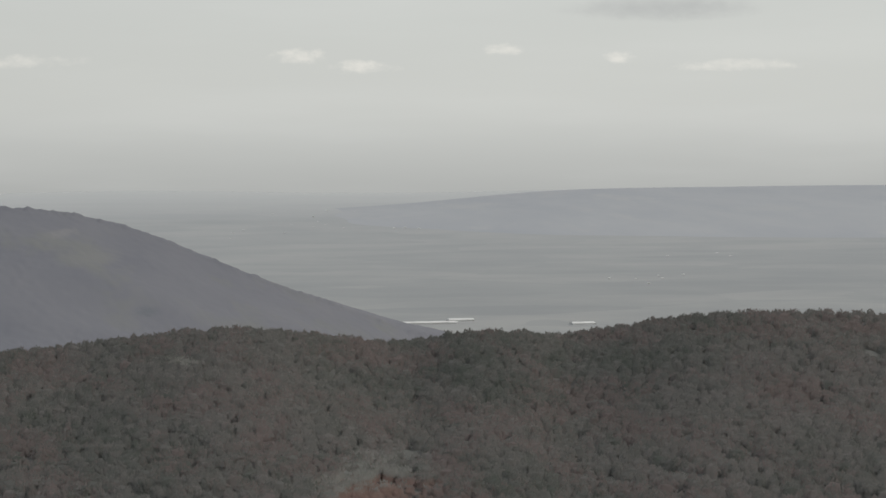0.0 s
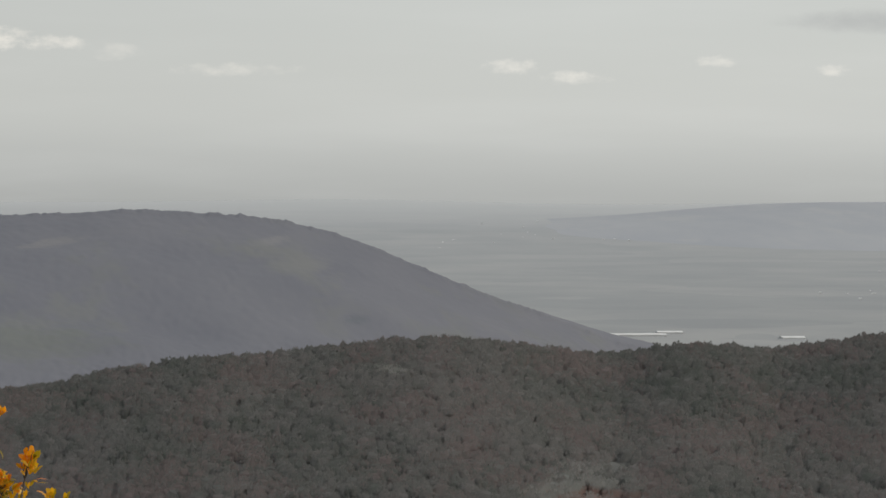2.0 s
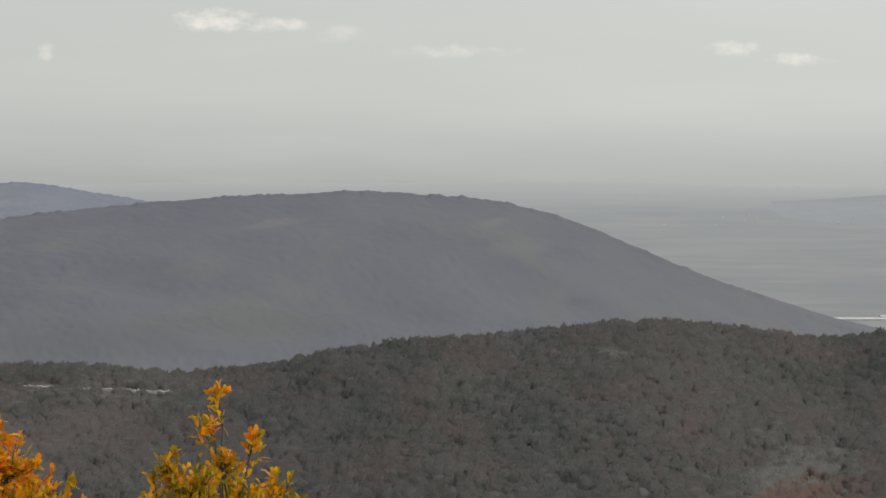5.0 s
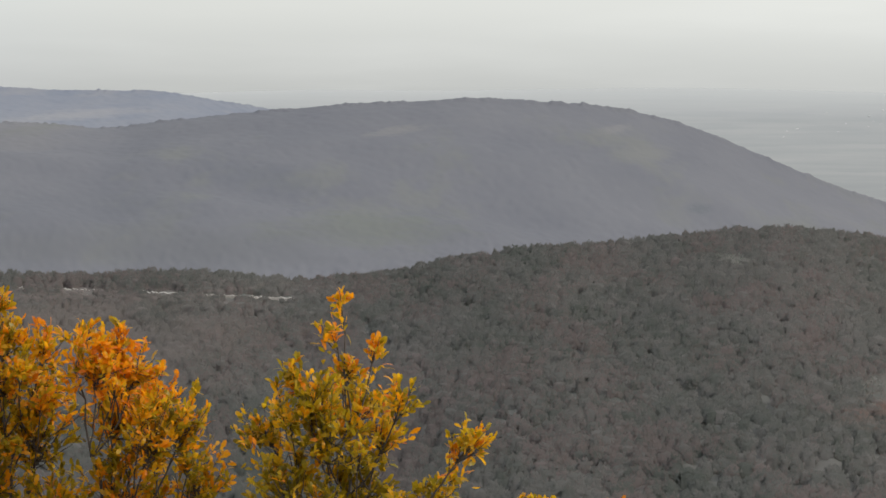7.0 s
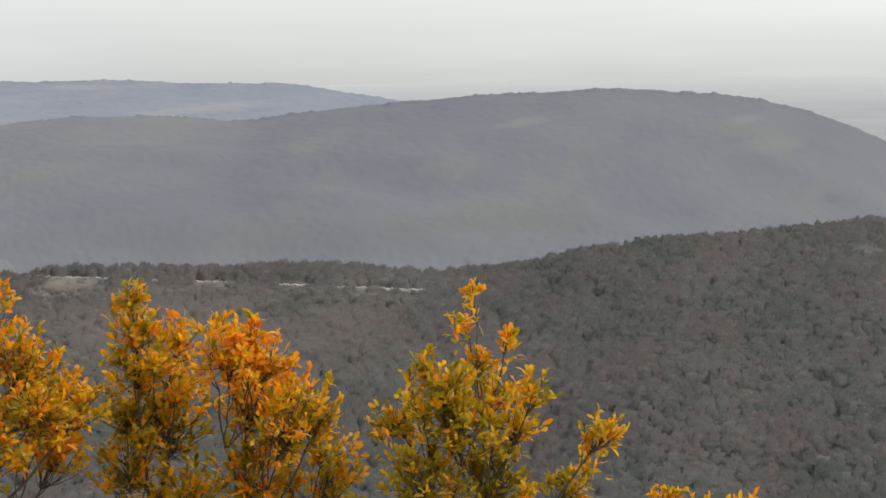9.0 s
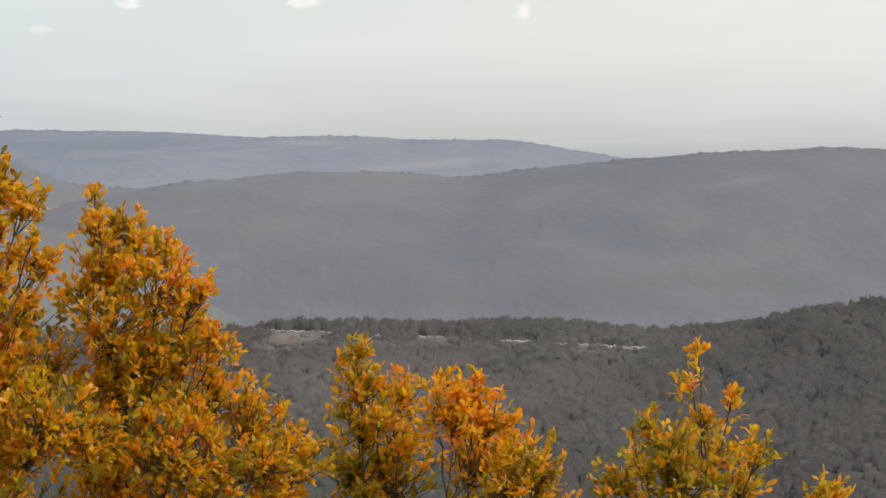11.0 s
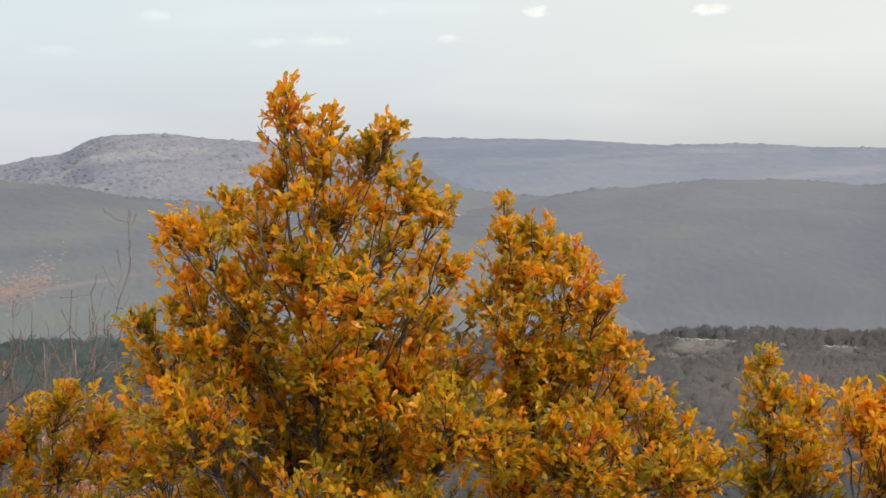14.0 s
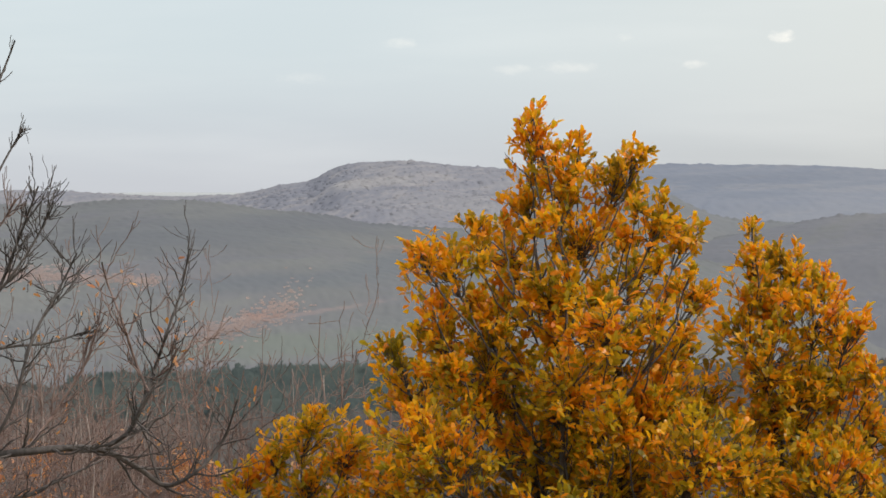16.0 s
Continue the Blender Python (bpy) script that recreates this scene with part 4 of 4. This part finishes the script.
oak("bright orange round-topped young oak", 5.8, 18.6,
    [(6.65, -6.21, 0.41), (5.95, -6.09, 0.41), (6.41, -6.79, 0.69), (5.60, -6.79, 0.58), (5.25, -7.36, 0.69), (6.06, -7.71, 0.93), (4.55, -7.82, 0.69),
     (5.25, -8.17, 0.93), (6.0, -9.2, 0.9), (4.4, -9.2, 0.9)], 105, 200, green=0.16,
    leaders=[(6.76, -6.1), (6.0, -5.96), (5.48, -6.3), (5.19, -6.9), (4.22, -7.53), (3.97, -7.93), (7.02, -6.67)])
oak("young oak with a lone leader, orange above green leaves", 1.3, 18.8,
    [(1.41, -5.36, 0.17), (1.55, -5.98, 0.24), (0.70, -6.26, 0.22), (1.35, -6.85, 0.45), (2.30, -7.05, 0.50), (2.00, -7.45, 0.69), (1.07, -7.44, 0.69),
     (0.21, -7.43, 0.41), (2.92, -8.04, 0.69), (1.76, -8.14, 0.93), (0.61, -8.12, 0.69), (-1.29, -8.20, 0.52), (-0.5, -9.3, 0.6), (1.0, -9.3, 0.9), (2.6, -9.3, 0.9)], 106, 200, green=0.45,
    leaders=[(1.43, -5.2), (1.89, -5.85), (0.62, -6.08), (2.32, -6.82), (0.12, -7.22), (2.75, -6.94), (3.42, -7.96), (-1.29, -8.18)])
oak("small oak whose orange tips just show", -3.2, 19.5,
    [(-2.50, -9.56, 0.41), (-4.19, -9.66, 0.35), (-3.32, -10.05, 0.69)], 107, 100)


def shoots(path, rad, rs, count, length, lift, tubes, tips, depth, spread=0.6, lo=0.15):
    """Side twigs along a limb, themselves forked down to fine ends."""
    for _ in range(count):
        q = rs.uniform(lo, 0.98)
        i = int(q * (len(path) - 1))
        a = path[i]
        run = path[min(i + 1, len(path) - 1)] - path[max(i - 1, 0)]
        run = run / (np.linalg.norm(run) + 1e-9)
        d = run * 0.7 + rs.normal(size=3) * spread + np.array([0, 0, lift])
        d /= np.linalg.norm(d)
        ln = length * rs.uniform(0.45, 1.15)
        b = a + d * ln
        c = a + d * ln * 0.5 - np.array([0, 0, 0.10 * ln])
        n = 8
        p = bend(a, c, b, n, rs, 0.2)
        r0 = min(rad[i] * 0.65, 0.0048 + 0.0035 * depth)
        rr1 = np.linspace(r0, 0.002, n)
        tubes.append(tube(p, rr1, 5 if depth else 4))
        tips.append(p[-1])
        if depth:
            shoots(p, rr1, rs, rs.randint(3, 6), ln * 0.5, lift, tubes, tips, depth - 1, spread, 0.2)


def dry_foliage(root, tips, rs, n, low=1.0):
    tips = np.array(tips)
    tips = tips[np.argsort(tips[:, 2])][:max(1, int(low * len(tips)))]
    P = tips[rs.randint(0, len(tips), n)] + rs.normal(size=(n, 3)) * 0.03
    A = rs.normal(size=(n, 3)) + np.array([0, 0, -0.6])
    put_leaves(root, leaf_frames(P, A, rs, 0.022, 0.046), dry_leaf, 0, rs)


def bare_tree():
    """A leafless tree whose crooked boughs reach in from beyond the oaks."""
    rs = np.random.RandomState(301)
    d = 14.0
    root = new("bare_tree")
    root.location = (-math.sin(radians(31.5)) * d, math.cos(radians(31.5)) * d, ground_at(31.5, d) - 0.05)
    base = np.array(root.location)

    def at(az, el, off=0.0):
        return np.array(spot(az, el, d + off)) - base
    top = at(30.4, 3.5)
    trunk = bend(np.zeros(3), top * 0.5 + np.array([0.25, 0, 0]), top, 20, rs, 0.06)
    tr = np.linspace(0.11, 0.02, 20)
    v, f = tube(trunk, tr, 9)
    mesh_object("trunk", v, f, oak_bark, root, True)
    tips_all = []
    boughs = [([(31.4, -7.4), (29.6, -6.75), (28.2, -6.55), (26.9, -6.55), (26.1, -6.95), (25.55, -7.3), (24.9, -7.0), (24.4, -6.4), (24.1, -5.6)], 0.024, 24, 0.35, 1),
              ([(26.75, -6.5), (26.3, -6.2), (25.95, -5.5), (25.75, -4.9), (25.5, -4.2), (25.2, -3.3), (25.05, -2.55)], 0.013, 20, 0.35, 1),
              ([(25.9, -5.4), (26.15, -4.8), (26.4, -4.0), (26.7, -3.2), (26.8, -2.8)], 0.008, 14, 0.28, 1),
              ([(25.85, -5.2), (25.3, -4.8), (24.95, -4.3)], 0.007, 11, 0.22, 1),
              ([(31.2, -5.5), (29.6, -4.8), (28.9, -3.4), (28.45, -2.3), (28.05, -1.25)], 0.014, 26, 0.22, 1),
              ([(31.0, -4.0), (29.8, -2.4), (29.15, -0.4), (28.85, 0.7), (28.62, 1.3), (28.48, 1.66)], 0.009, 14, 0.12, 0),
              ([(31.2, -5.0), (29.9, -3.4), (29.2, -1.7), (28.75, -0.8), (28.35, -0.1)], 0.010, 15, 0.13, 1),
              ([(30.2, -4.6), (29.1, -3.6), (28.5, -2.9), (28.05, -2.2), (27.85, -1.75)], 0.009, 22, 0.24, 1),
              ([(30.0, -3.4), (29.3, -2.6), (28.8, -2.0), (28.5, -1.5)], 0.007, 14, 0.2, 1),
              ([(29.2, -6.7), (28.6, -5.6), (28.2, -4.3), (27.6, -3.2), (27.3, -2.6)], 0.010, 20, 0.32, 1),
              ([(28.4, -6.6), (27.8, -5.8), (27.2, -4.9), (26.9, -4.1)], 0.008, 16, 0.28, 1),
              ([(31.3, -6.8), (29.8, -7.6), (28.6, -7.5), (27.6, -7.1), (26.8, -6.75)], 0.015, 10, 0.25, 1),
              ([(30.0, -4.9), (28.9, -4.5), (27.9, -4.4), (27.2, -4.2)], 0.010, 9, 0.25, 1)]
    for pts, r0, count, ln, depth in boughs:
        key = np.array([at(a, e, rs.uniform(-0.15, 0.15)) for a, e in pts])
        s = np.linspace(0, len(key) - 1, 6 * len(key))
        idx = np.arange(len(key))
        p = np.stack([curve_through(np.stack([idx, key[:, q]], -1), s) for q in range(3)], -1)
        rad = np.linspace(r0, 0.004, len(p))
        tubes, tips = [tube(p, rad, 7)], [p[-1]]
        shoots(p, rad, rs, int(count * 1.15), ln, 0.5, tubes, tips, depth, 0.6)
        v, f = join(tubes)
        mesh_object("bough", v, f, twig_bark if r0 < 0.009 else bough_bark, root, True)
        tips_all += tips
    dry_foliage(root, tips_all, rs, 110, 0.6)
    return tagged(root, "leafless tree with crooked boughs and few dry leaves", "tree")


bare_tree()


def sapling(seed, height, bark, leaves, twigs=22, length=0.62, forks=2):
    rs = np.random.RandomState(seed)
    root = new("bare_sapling")
    tubes, tips = [], []
    top = np.array([rs.normal() * 0.2, rs.normal() * 0.2, height])
    p = bend(np.zeros(3), top * 0.5 + rs.normal(size=3) * 0.2, top, 16, rs, 0.14)
    rad = np.linspace(0.022, 0.003, 16)
    v, f = tube(p, rad, 6)
    mesh_object("stem", v, f, bark, root, True)
    shoots(p, rad, rs, twigs, length, 0.4, tubes, tips, forks, 0.75, 0.3)
    v, f = join(tubes)
    tagged(mesh_object("spray", v, f, twig_bark, root, True), kind="stuff")
    dry_foliage(root, tips, rs, leaves, 0.7)
    return tagged(root, "thin leafless sapling with a few rusty leaves", "sapling", group="bare saplings on the slope")


kinds = [sapling(400, 4.6, pale_twig, 1200), sapling(401, 4.2, twig_bark, 2000), sapling(402, 5.0, pale_twig, 700), sapling(403, 3.8, twig_bark, 2600), sapling(404, 4.8, twig_bark, 8, 9, 0.3, 0)]
rs = np.random.RandomState(55)
for k in range(112):
    a = rs.uniform(24.3, 31.0) if k < 54 or k > 66 else rs.uniform(20.5, 24.5)
    d = rs.uniform(19.5, 25.0)
    top_el = rs.uniform(-6.4, -4.5) if k < 54 else rs.uniform(-6.2, -4.6) if k < 67 else rs.uniform(-7.4, -5.4)
    if k == 4:
        a, d, top_el = 22.97, 22.0, -3.92
    if k == 6:
        a, d, top_el = 24.1, 21.0, -4.8
    which = 4 if k in (4, 6) or 54 <= k < 67 and k % 3 else k % 4
    src = kinds[which]
    z = ground_at(a, d)
    tall = (4.6, 4.2, 5.0, 3.8, 4.8)[which]
    scale = (EYE_Z + d * math.tan(radians(top_el)) - z) / tall
    m = Matrix.LocRotScale((-math.sin(radians(a)) * d, math.cos(radians(a)) * d, z - 0.03), Euler((0, 0, rs.uniform(0, 6.28))), (1, 1, 1))
    ob = src if k < 5 else copy_thing(src, m)
    ob.matrix_basis = m @ Matrix.Diagonal((scale, scale, scale, 1))
